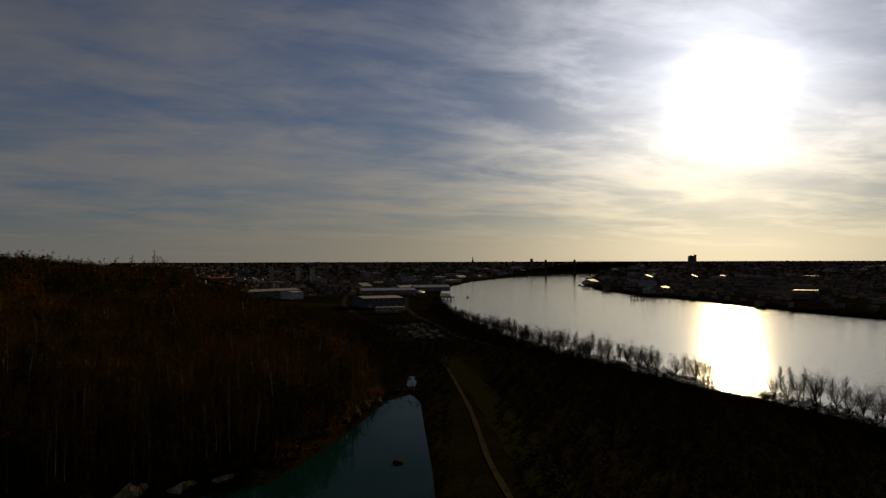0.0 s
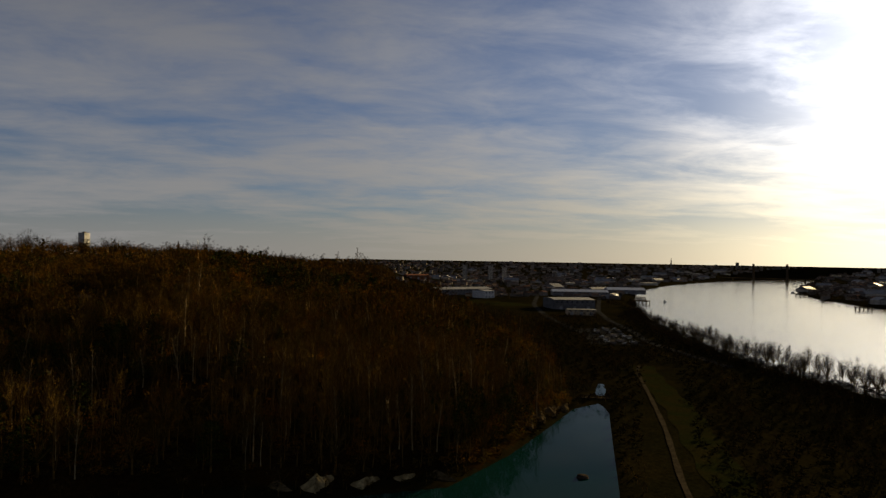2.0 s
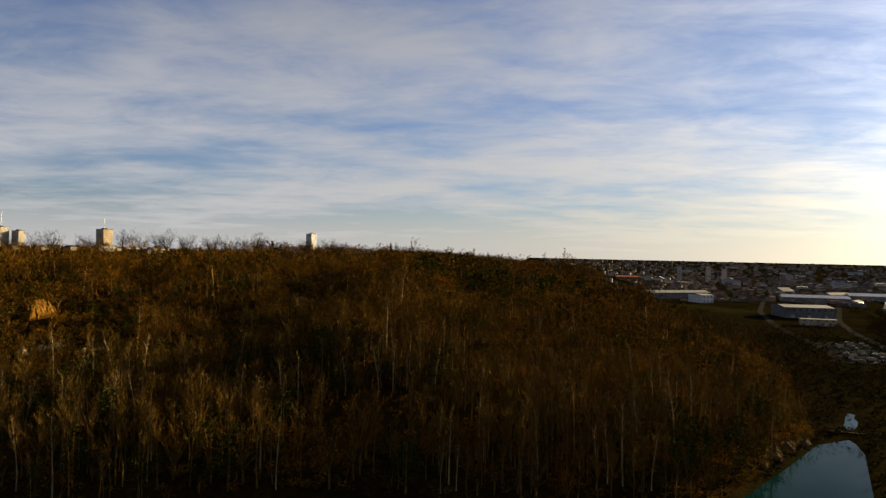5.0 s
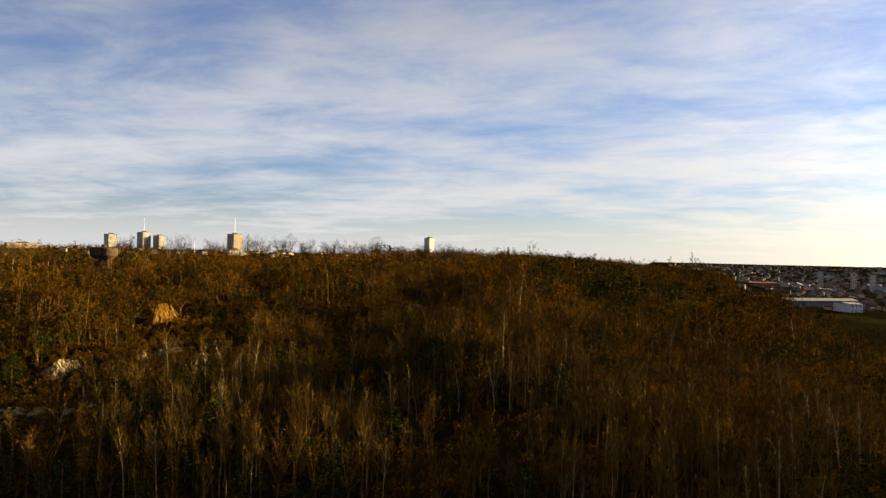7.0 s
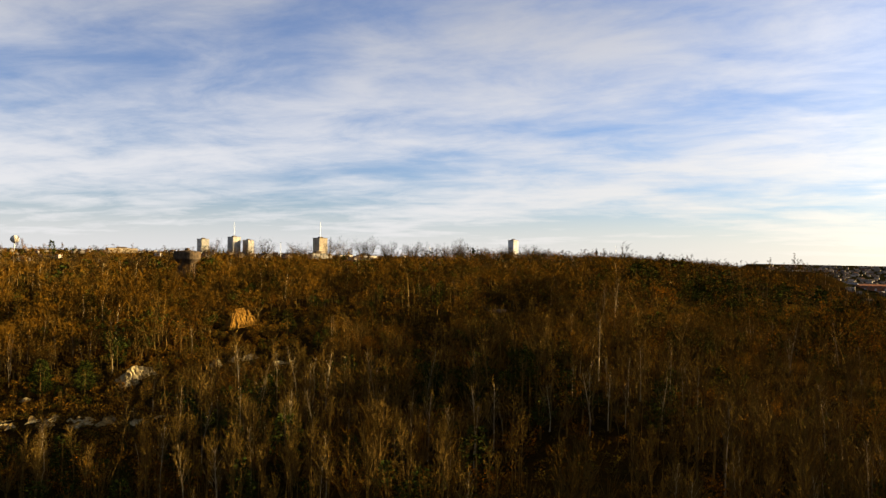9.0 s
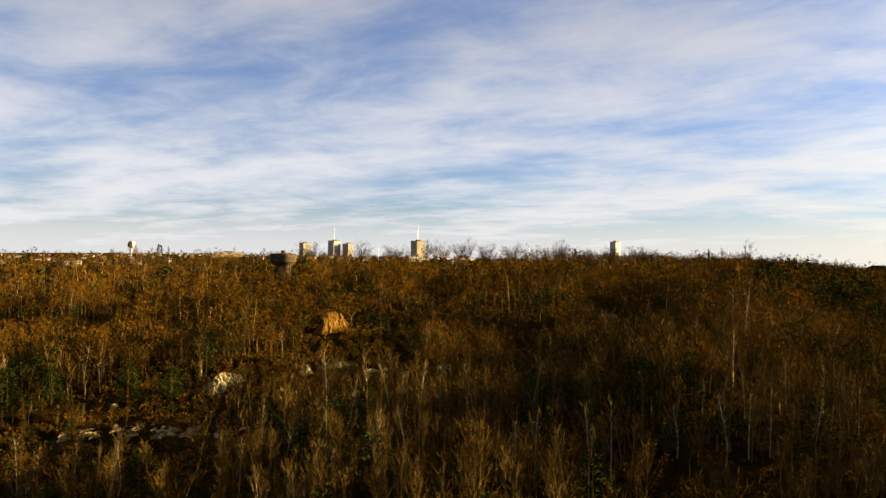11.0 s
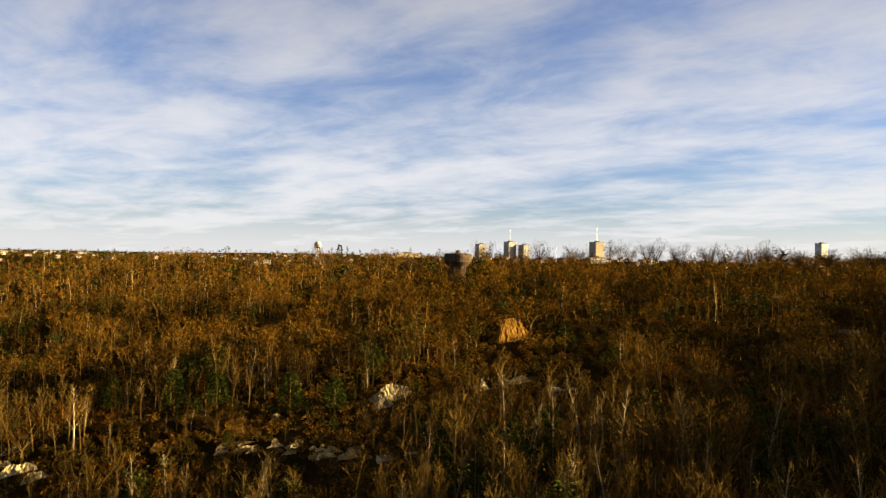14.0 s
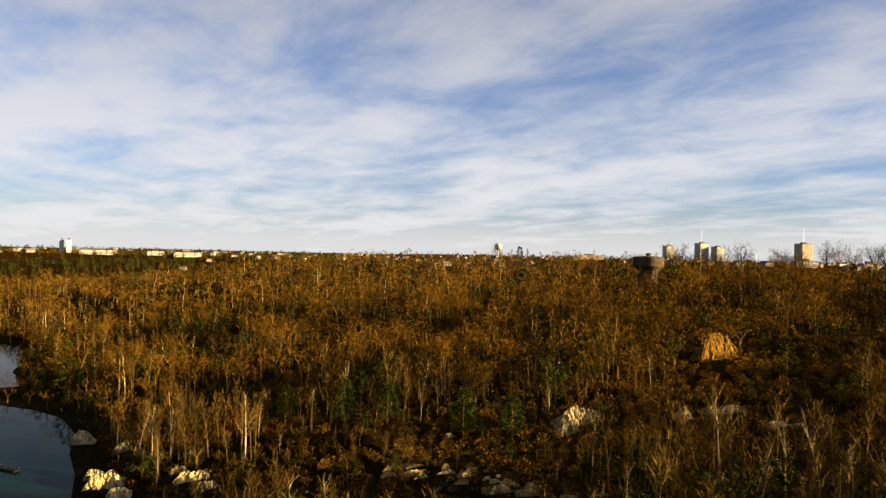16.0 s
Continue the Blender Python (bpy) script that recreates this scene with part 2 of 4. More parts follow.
# ---- mesh helpers ----
class Soup:
    """Collects triangles of one mesh as arrays."""

    def __init__(self):
        self.v, self.f, self.m, self.n = [], [], [], 0

    def add(self, v, f, mat=0):
        v, f = np.asarray(v, float).reshape(-1, 3), np.asarray(f, int).reshape(-1, 3)
        self.v.append(v)
        self.f.append(f + self.n)
        self.m.append(np.full(len(f), mat, np.int32))
        self.n += len(v)

    def arrays(self):
        return np.concatenate(self.v), np.concatenate(self.f), np.concatenate(self.m)

    def tube(self, p, q, r0, r1, n=5, mat=0, cap=False):
        p, q = np.asarray(p, float), np.asarray(q, float)
        d = (q - p) / (np.linalg.norm(q - p) + 1e-9)
        a = np.cross(d, (0.3, 0.9, 0.1) if abs(d[2]) > 0.8 else (0, 0, 1.0))
        a /= np.linalg.norm(a)
        b = np.cross(d, a)
        w = np.arange(n) * 2 * np.pi / n
        ring = np.cos(w)[:, None] * a + np.sin(w)[:, None] * b
        k = np.arange(n)
        k2 = (k + 1) % n
        f = np.concatenate([np.c_[k, k2, k2 + n], np.c_[k, k2 + n, k + n]])
        v = np.concatenate([p + ring * r0, q + ring * r1])
        if cap:
            v = np.concatenate([v, [p, q]])
            f = np.concatenate([f, np.c_[k2, k, np.full(n, 2 * n)], np.c_[k + n, k2 + n, np.full(n, 2 * n + 1)]])
        self.add(v, f, mat)

    def box(self, x0, y0, z0, x1, y1, z1, mat=0):
        v = [(x, y, z) for z in (z0, z1) for y in (y0, y1) for x in (x0, x1)]
        q = [(0, 2, 3, 1), (4, 5, 7, 6), (0, 1, 5, 4), (2, 6, 7, 3), (0, 4, 6, 2), (1, 3, 7, 5)]
        self.add(v, [t for a, b, c, d in q for t in ((a, b, c), (a, c, d))], mat)

    def gable(self, x0, y0, x1, y1, z0, z1, mat=0):
        """A pitched roof with its ridge along x."""
        ym = (y0 + y1) / 2
        v = [(x0, y0, z0), (x1, y0, z0), (x1, y1, z0), (x0, y1, z0), (x0, ym, z1), (x1, ym, z1)]
        self.add(v, [(0, 1, 5), (0, 5, 4), (2, 3, 4), (2, 4, 5), (0, 4, 3), (1, 2, 5), (0, 3, 2), (0, 2, 1)], mat)

    def lathe(self, profile, n=20, mat=0):
        """A turned body from (radius, height) pairs."""
        w = np.arange(n) * 2 * np.pi / n
        v = np.concatenate([np.c_[np.cos(w) * r, np.sin(w) * r, np.full(n, h)] for r, h in profile])
        k = np.arange(n)
        k2 = (k + 1) % n
        f = [np.concatenate([np.c_[k, k2, k2 + n], np.c_[k, k2 + n, k + n]]) + i * n for i in range(len(profile) - 1)]
        self.add(v, np.concatenate(f), mat)

    def slivers(self, p, d, length, width, mat=0):
        """Thin triangles from points p along directions d."""
        p, d = np.asarray(p), np.asarray(d)
        d = d / (np.linalg.norm(d, axis=1, keepdims=True) + 1e-9)
        s = np.cross(d, rng.normal(size=d.shape))
        s /= np.linalg.norm(s, axis=1, keepdims=True) + 1e-9
        s *= np.asarray(width).reshape(-1, 1) / 2
        v = np.stack([p - s, p + s, p + d * np.asarray(length).reshape(-1, 1)], 1).reshape(-1, 3)
        self.add(v, np.arange(len(v)).reshape(-1, 3), mat)


def to_mesh(name, v, f, m=None, mats=(), smooth=False):
    me = bpy.data.meshes.new(name)
    n, k = len(v), len(f)
    me.vertices.add(n)
    me.vertices.foreach_set("co", np.ascontiguousarray(v, np.float32).ravel())
    me.loops.add(k * 3)
    me.loops.foreach_set("vertex_index", np.ascontiguousarray(f, np.int32).ravel())
    me.polygons.add(k)
    me.polygons.foreach_set("loop_start", np.arange(0, k * 3, 3, dtype=np.int32))
    for one in mats:
        me.materials.append(one)
    if m is not None:
        me.polygons.foreach_set("material_index", np.ascontiguousarray(m, np.int32))
    me.polygons.foreach_set("use_smooth", np.full(k, smooth))
    me.update(calc_edges=True)
    me.validate()
    return me


def part(name, soup, mats, parent=None, label="", smooth=False):
    """Links a soup as one mesh object, under a thing where one is given."""
    mats = mats if isinstance(mats, (list, tuple)) else (mats,)
    ob = new(name, to_mesh(name, *soup.arrays(), mats, smooth) if isinstance(soup, Soup) else soup)
    if parent is not None:
        ob.parent = parent
    return tagged(ob, label)


def thing(name, label, category, m, group="", kind=""):
    ob = new(name)
    ob.matrix_basis = m
    return tagged(ob, label, category, group, kind)


# ---- terrain ----
FOOT = np.array([(-900, -330), (-760, -190), (-610, -70), (-505, -22), (-440, 12), (-368, 45), (-290, 95), (-205, 160), (-140, 212), (-93, 236), (-57, 264),
                 (-50, 310), (-44, 352), (-38, 400), (-50, 470), (-75, 590), (-130, 740), (-215, 930), (-320, 1160), (-430, 1370), (-560, 1620), (-760, 2050), (-1000, 2700), (-1500, 3600)], float)
HILL = np.concatenate([FOOT, [(-2600, 5200), (-5600, 5200), (-5600, -1200), (-2300, -900)]])
LAKE = np.array([(-50, 288), (-42, 340), (-36, 385), (-24, 406), (-18, 380), (-13, 316), (-8, 255), (-2, 150), (-20, 0), (-120, -120), (-330, -150), (-470, -110), (-508, -55),
                 (-495, -32), (-478, -14), (-445, 4), (-420, 10), (-392, 22), (-366, 30), (-290, 72), (-215, 135), (-150, 190), (-96, 217), (-62, 242)], float)
POND = np.array([(-29, 470), (-26, 470), (-23, 440), (-24, 428), (-29, 428), (-29, 442)], float)
POND_WEST = np.array([(-560, -66), (-610, -92), (-705, -122), (-760, -170), (-640, -210), (-560, -150), (-535, -95)], float)
BANK_NEAR = np.array([(700, -700), (420, -100), (255, 215), (196, 338), (176, 392), (155, 432), (131, 496), (105, 559), (72, 640), (40, 800), (-2, 1025), (-32, 1380), (-35, 2100), (54, 2717), (261, 3500), (420, 3950), (700, 4450), (1100, 4750)], float)
BANK_FAR = np.array([(1500, 4600), (1250, 4480), (765, 3880), (520, 2900), (425, 2420), (380, 1960), (405, 1640), (451, 1492), (485, 1283), (511, 1125), (542, 1022), (585, 900), (760, 520), (1200, -500)], float)
RIVER = np.concatenate([BANK_NEAR, BANK_FAR])


def inside(poly, x, y):
    r = np.zeros(np.shape(x), bool)
    for (x0, y0), (x1, y1) in zip(poly, np.roll(poly, -1, 0)):
        if y0 != y1:
            r ^= ((y0 > y) != (y1 > y)) & (x < (x1 - x0) * (y - y0) / (y1 - y0) + x0)
    return r


def distance(line, x, y, closed=True):
    best = np.full(np.shape(x), 1e9)
    for (x0, y0), (x1, y1) in zip(line if closed else line[:-1], np.roll(line, -1, 0) if closed else line[1:]):
        dx, dy = x1 - x0, y1 - y0
        k = np.clip(((x - x0) * dx + (y - y0) * dy) / (dx * dx + dy * dy), 0, 1)
        best = np.minimum(best, np.hypot(x - x0 - k * dx, y - y0 - k * dy))
    return best


def waves(x, y):
    """Rolling ground, about -1 to 1."""
    return (np.sin(x / 61 + np.sin(y / 83)) + np.sin(y / 47 + 1.3 * np.sin(x / 71 + 2)) + 0.6 * np.sin((x + y) / 29 + 1) + 0.5 * np.sin((x - 1.7 * y) / 23)) / 3.1


def height(x, y):
    x, y = np.asarray(x, float), np.asarray(y, float)
    hill = inside(HILL, x, y)
    d = distance(FOOT, x, y, False)
    # the slope rises from the lake in a bank, a terrace, a second bank and the plateau
    rise = np.interp(d, [0, 12, 60, 110, 150, 215, 270, 360, 470, 600, 900], [0, 4, 14, 22, 30, 39, 45, 53, 59, 61.5, 62])
    fade = np.interp(y, [-500, -160, 20, 150, 400], [0.25, 0.55, 0.86, 1.0, 1.0])
    fade = fade + (1 - fade) * np.clip((d - 470) / 240, 0, 1)
    south = np.interp(y, [300, 600, 900, 1500, 2300, 3200], [1.0, 1.12, 1.18, 1.13, 1.08, 0.5])
    lump = waves(x, y) * np.interp(d, [0, 60, 300, 700], [0.3, 2.2, 3.0, 1.2])
    z = 5.5 + np.where(hill, rise * fade * south + lump, 0.5 * waves(x * 0.6, y * 0.6))
    spur = distance(np.array([(-222, 300), (-273, 376), (-318, 471), (-400, 640), (-470, 790)], float), x, y, False)
    dell = distance(np.array([(-225, 250), (-258, 306), (-300, 372), (-345, 440)], float), x, y, False)
    z = z + np.where(hill, (13 * np.exp(-((spur / 38) ** 2)) - 9 * np.exp(-((dell / 26) ** 2))) * np.clip(d / 60, 0, 1), 0)
    # a wooded bluff ends the hill above the town
    z = z + 44 * np.exp(-((np.hypot(x + 655, y - 1725) / 125) ** 2))
    # far land lifts to the skyline
    r = np.hypot(x + 60, y - 60)
    z = z + np.where(hill, np.clip((r - 1500) / 3300, 0, 1) * 11, np.clip((r - 3300) / 1500, 0, 1) ** 1.2 * 68)
    for poly, bed, beach in ((LAKE, 2.5, 9.0), (POND, 2.5, 5.0), (POND_WEST, 2.5, 8.0), (RIVER, -4.0, 14.0)):
        s = distance(poly, x, y) * np.where(inside(poly, x, y), -1, 1)
        level = 5.0 if bed > 0 else 0.0
        bank = level + s * (0.22 if bed > 0 else 0.4)
        z = np.where(s < beach, np.minimum(z, np.maximum(bank, bed)), z)
    return z


def build_ground():
    a = np.concatenate([np.arange(-52, 142, 0.6), np.arange(142, 308, 3.0)])
    r = [4.0]
    while r[-1] < 4880:
        r.append(r[-1] * 1.10 if r[-1] < 90 else r[-1] + max(3.2, r[-1] * 0.014))
    r = np.array(r)
    A, Rr = np.meshgrid(np.radians(a), r)
    x, y = -60 - np.sin(A) * Rr, 60 + np.cos(A) * Rr
    v = np.c_[x.ravel(), y.ravel(), height(x, y).ravel()]
    n, k = len(a), len(r)
    i, j = np.meshgrid(np.arange(n), np.arange(k - 1))
    i2 = (i + 1) % n
    p, q, s, t = j * n + i, j * n + i2, (j + 1) * n + i2, (j + 1) * n + i
    f = np.concatenate([np.c_[p.ravel(), q.ravel(), s.ravel()], np.c_[p.ravel(), s.ravel(), t.ravel()]])
    f = np.concatenate([f, [(0, u + 1, u) for u in range(1, n - 1)]])
    f = f[:, [0, 2, 1]]
    mid = v[f].mean(1)
    # triangles off the hill take the darker, backlit tones
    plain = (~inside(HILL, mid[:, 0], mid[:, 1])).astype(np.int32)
    ob = new("ground", to_mesh("ground", v, f, plain, (M_FLOOR, M_PLAIN_BACKLIT), True))
    tagged(ob, "brown leaf-strewn ground of hill and river plain", "ground", kind="structure")


def sheet(name, poly, z, mat, label, category, kind="structure"):
    bm = bmesh.new()
    face = bm.faces.new([bm.verts.new((x, y, z)) for x, y in poly])
    bmesh.ops.triangulate(bm, faces=[face])
    me = bpy.data.meshes.new(name)
    bm.normal_update()
    if sum(p.normal.z for p in bm.faces) < 0:
        bmesh.ops.reverse_faces(bm, faces=bm.faces[:])
    bm.to_mesh(me)
    bm.free()
    me.materials.append(mat)
    return tagged(new(name, me), label, category, kind=kind)


def swell(poly, k):
    c = poly.mean(0)
    d = poly - np.roll(poly, 1, 0)
    e = np.roll(poly, -1, 0) - poly
    n = np.c_[d[:, 1] + e[:, 1], -d[:, 0] - e[:, 0]]
    n /= np.linalg.norm(n, axis=1, keepdims=True) + 1e-9
    area = np.sum(poly[:, 0] * np.roll(poly[:, 1], -1) - poly[:, 1] * np.roll(poly[:, 0], -1))
    return poly + n * k * np.sign(area)


build_ground()
sheet("water", swell(RIVER, 6), 0.0, M_RIVER, "wide river shining silver under the low sun", "river")
sheet("lake_water", swell(LAKE, 2.5), 5.0, M_LAKE, "still teal quarry lake below the slope", "lake")
sheet("pond_water", swell(POND, 2), 5.0, M_LAKE, "small still pond beyond the lake", "pond")
sheet("pond_water", swell(POND_WEST, 2.5), 5.0, M_LAKE, "still teal water of a second quarry lake", "lake")


def strip(name, line, width, lift, mat, label, category, step=6.0):
    """A ribbon of road or path that lies on the ground."""
    line = np.array(line, float)
    seg = np.hypot(*np.diff(line, axis=0).T)
    s = np.concatenate([[0], np.cumsum(seg)])
    k = np.arange(0, s[-1] + 1e-6, step)
    px, py = np.interp(k, s, line[:, 0]), np.interp(k, s, line[:, 1])
    px, py = np.convolve(np.pad(px, 3, "edge"), np.ones(7) / 7, "valid"), np.convolve(np.pad(py, 3, "edge"), np.ones(7) / 7, "valid")
    tx, ty = np.gradient(px), np.gradient(py)
    ln = np.hypot(tx, ty) + 1e-9
    w = width / 2 * (1 + 0.12 * np.sin(k / 7.0))
    rows = []
    for u in (-1, -0.34, 0.34, 1):
        x, y = px - ty / ln * w * u, py + tx / ln * w * u
        rows.append(np.c_[x, y, height(x, y) + lift])
    v = np.concatenate(rows)
    n = len(k)
    f = []
    for c in range(3):
        p = c * n + np.arange(n - 1)
        f += [np.c_[p, p + 1, p + n + 1], np.c_[p, p + n + 1, p + n]]
    f = np.concatenate(f)[:, [0, 2, 1]]
    return tagged(new(name, to_mesh(name, v, f, None, (mat,), True)), label, category, kind="structure")

# ---- trees ----
def turn_about(v, angle):
    c, s = np.cos(angle), np.sin(angle)
    return np.c_[v[:, 0] * c - v[:, 1] * s, v[:, 0] * s + v[:, 1] * c, v[:, 2]]


def ball_points(n, flat=1.0):
    p = rng.normal(size=(n, 3))
    p /= np.linalg.norm(p, axis=1, keepdims=True)
    p *= rng.uniform(0.25, 1, (n, 1)) ** 0.5
    p[:, 2] *= flat
    return p


def tall_tree(limbs, twigs, width, sides=5, tubes=True):
    """A slender bare tree of height 1 with steep limbs: trunk in wood, limbs and twigs in crown."""
    wood, crown = Soup(), Soup()
    lean, sway = rng.normal(size=2) * 0.06, rng.normal(size=2) * 0.012

    def axis(k):
        return np.array((lean[0] * k * k + sway[0] * np.sin(6 * k), lean[1] * k * k + sway[1] * np.sin(5 * k), k))

    steps = (-0.03, 0.25, 0.5, 0.75, 1.0)
    w = np.arange(sides) * 2 * np.pi / sides
    rings = np.concatenate([axis(q) + np.c_[np.cos(w) * r, np.sin(w) * r, 0 * w] for q, r in zip(steps, (0.0105, 0.0090, 0.0070, 0.0042, 0.0012))])
    k, k2 = np.arange(sides), (np.arange(sides) + 1) % sides
    wood.add(rings, np.concatenate([np.concatenate([np.c_[k, k2, k2 + sides], np.c_[k, k2 + sides, k + sides]]) + i * sides for i in range(4)]))
    ends, ways, spans = [], [], []
    low = rng.uniform(0.28, 0.48)
    for i in range(limbs):
        k = low + (0.96 - low) * ((i + rng.uniform()) / limbs) ** 0.85
        w = i * 2.4 + rng.uniform(-0.5, 0.5)
        out = rng.uniform(0.22, 0.62)
        d = np.array((np.cos(w) * out, np.sin(w) * out, 1.0))
        d /= np.linalg.norm(d)
        ln = (0.42 * (1.0 - k) + 0.07) * rng.uniform(0.7, 1.3)
        p = axis(k)
        if tubes:
            crown.tube(p, p + d * ln, 0.0024, 0.0007, 3, 1)
        else:
            crown.slivers([p], [d], [ln], [0.0044], 1)
        ends.append(p)
        ways.append(d)
        spans.append(ln)
    ends, ways, spans = np.array(ends), np.array(ways), np.array(spans)
    j = rng.choice(limbs, twigs, p=spans / spans.sum())
    u = rng.uniform(0.15, 1.0, twigs)
    p = ends[j] + ways[j] * (spans[j] * u)[:, None]
    d = ways[j] + rng.normal(size=(twigs, 3)) * 0.34 + (0, 0, 0.25)
    crown.slivers(p, d, rng.uniform(0.04, 0.13, twigs), width * rng.uniform(0.6, 1.4, twigs))
    return wood, crown


def round_tree(limbs, twigs, width, sides=5, leaf=False, tubes=True):
    """A spreading tree of height 1."""
    wood, crown = Soup(), Soup()
    fork = rng.uniform(0.22, 0.34)
    wood.tube((0, 0, -0.03), (0.01, 0, fork), 0.022, 0.015, sides)
    tips = []
    for i in range(limbs):
        w = i * 2.4 + rng.uniform(-0.4, 0.4)
        out = rng.uniform(0.10, 0.36)
        mid = np.array((np.cos(w) * out * 0.5, np.sin(w) * out * 0.5, rng.uniform(0.42, 0.58)))
        tip = np.array((np.cos(w) * out, np.sin(w) * out, rng.uniform(0.62, 0.95)))
        base = (0.01, 0, fork * rng.uniform(0.8, 1.0))
        if tubes:
            crown.tube(base, mid, 0.009, 0.006, 3, 1)
            crown.tube(mid, tip, 0.006, 0.0015, 3, 1)
        else:
            crown.slivers([base, mid], [mid - base, tip - mid], [np.linalg.norm(mid - base) * 1.2, np.linalg.norm(tip - mid)], [0.012, 0.008], 1)
        tips += [mid, (mid + tip) / 2, tip]
    tips = np.array(tips)
    q = tips[rng.integers(0, len(tips), twigs)]
    p = q + rng.normal(size=(twigs, 3)) * (0.05, 0.05, 0.05)
    d = (p - (0, 0, 0.25)) * (1, 1, 1.0) + rng.normal(size=(twigs, 3)) * 0.20
    if leaf:
        crown.slivers(p + rng.normal(size=p.shape) * 0.03, rng.normal(size=p.shape), rng.uniform(0.025, 0.06, twigs) * leaf, rng.uniform(0.03, 0.06, twigs) * leaf)
    else:
        crown.slivers(p, d, rng.uniform(0.05, 0.15, twigs), width * rng.uniform(0.6, 1.4, twigs))
    return wood, crown


def pine_tree(clumps, size):
    wood, crown = Soup(), Soup()
    wood.tube((0, 0, -0.03), (0, 0, 0.95), 0.016, 0.003, 5)
    k = rng.uniform(0.18, 1.0, clumps)
    tier = 0.88 + 0.12 * np.sin(k * 40 + rng.uniform(0, 6))
    rad = 0.29 * (1.04 - k) ** 0.5 * np.clip((k - 0.08) / 0.3, 0.3, 1) * tier * rng.uniform(0.3, 1.0, clumps) ** 0.6
    w = rng.uniform(0, 6.283, clumps)
    p = np.c_[np.cos(w) * rad, np.sin(w) * rad, k - rad * 0.15]
    d = np.c_[np.cos(w), np.sin(w), rng.uniform(-0.4, 0.6, clumps)] + rng.normal(size=(clumps, 3)) * 0.5
    crown.slivers(p, d, size * rng.uniform(0.7, 1.5, clumps), size * 0.6 * rng.uniform(0.6, 1.4, clumps))
    return wood, crown


def shrub(n, size):
    wood, crown = Soup(), Soup()
    for i in range(3):
        w = i * 2.1
        wood.slivers([(0, 0, -0.05)], [(np.cos(w) * 0.4, np.sin(w) * 0.4, 1)], [0.7], [0.04])
    p = ball_points(n, 0.85) * (0.52, 0.52, 0.5) + (0, 0, 0.48)
    crown.slivers(p, p - (0, 0, 0.1) + rng.normal(size=p.shape) * 0.5, size * rng.uniform(0.7, 1.5, n), size * 0.45 * rng.uniform(0.5, 1.5, n))
    return wood, crown


def scatter(name, kinds, xs, ys, zs, hs, spread, mats, label, category):
    """Joins many plants into one mesh."""
    xs, ys, zs, hs = map(np.asarray, (xs, ys, zs, hs))
    which = rng.integers(0, len(kinds), len(xs))
    V, F, Mi, n = [], [], [], 0
    for k, (wood, crown) in enumerate(kinds):
        i = np.flatnonzero(which == k)
        if not len(i):
            continue
        s = Soup()
        for m, soup in ((0, wood), (1, crown)):
            v, f, own = soup.arrays()
            s.add(v, f, m)
            if m:
                s.m[-1] = np.where(own == 1, 0, 1).astype(np.int32)
        v, f, m = s.arrays()
        a = rng.uniform(0, 6.283, len(i))
        c, sn = np.cos(a)[:, None], np.sin(a)[:, None]
        h = hs[i][:, None]
        w = h * (spread * rng.uniform(0.85, 1.2, len(i)))[:, None]
        out = np.stack([(v[:, 0] * c - v[:, 1] * sn) * w + xs[i][:, None], (v[:, 0] * sn + v[:, 1] * c) * w + ys[i][:, None], v[:, 2] * h + zs[i][:, None]], 2)
        V.append(out.reshape(-1, 3))
        F.append((f[None] + (np.arange(len(i)) * len(v))[:, None, None] + n).reshape(-1, 3))
        Mi.append(np.tile(m, len(i)))
        n += len(i) * len(v)
    ob = new(name, to_mesh(name, np.concatenate(V), np.concatenate(F), np.concatenate(Mi), mats))
    return tagged(ob, label, category, kind="stuff")


def open_ground(x, y, share=1.0):
    """True where nothing tall grows: water, rock faces, paths and clearings."""
    bad = np.zeros(np.shape(x), bool)
    for poly, gap in ((LAKE, 2), (POND, 3), (POND_WEST, 2), (RIVER, 3)):
        bad |= inside(poly, x, y) | (distance(poly, x, y) < gap)
    for cx, cy, r in CLEARINGS:
        bad |= np.hypot(x - cx, y - cy) < r * share
    return bad


CLEARINGS = [(-402, 276, 11), (-396, 292, 9), (-397, 255, 11.2), (-385, 250, 8.6), (-377, 246, 7.8), (-355, 186, 8.2), (-346, 181, 9.2), (-348, 219, 6.3), (-339, 214, 8.1), (-349, 231, 6.3), (-338, 225, 8.1), (-334, 241, 6.3), (-324, 235, 7.2), (-355, 107, 5.8), (-344, 106, 6.8),
             (-333, 138, 5.7), (-327, 135, 5.8), (-321, 147, 4.8), (-315, 144, 4.8), (-314, 161, 5.7), (-308, 157, 5.7), (-428, 12, 6), (-374, 38, 9), (-410, 33, 6), (-364, 68, 8.9), (-356, 62, 7),
             (-355, 401, 13.5), (-334, 385, 7.9), (-321, 371, 8.6), (-366, 415, 11.8), (-360, 301, 8.7), (-363, 277, 7.8), (-351, 265, 8.7), (-598, 310, 9), (-391, 112, 5.6), (-386, 111, 5.7), (-388, 127, 5.6), (-383, 126, 5.6), (-391, 176, 5.4), (-435, 165, 5.3)]
LOW_GROWTH = [(-398, 284), (-391, 304), (-384, 322), (-348, 206), (-352, 232), (-366, 239), (-321, 133), (-306, 147), (-332, 118), (-294, 158), (-339, 176), (-328, 214), (-325, 232), (-345, 55), (-349, 90), (-378, 244), (-368, 112), (-369, 155)]
BASE = np.array((-75.0, 85.0))


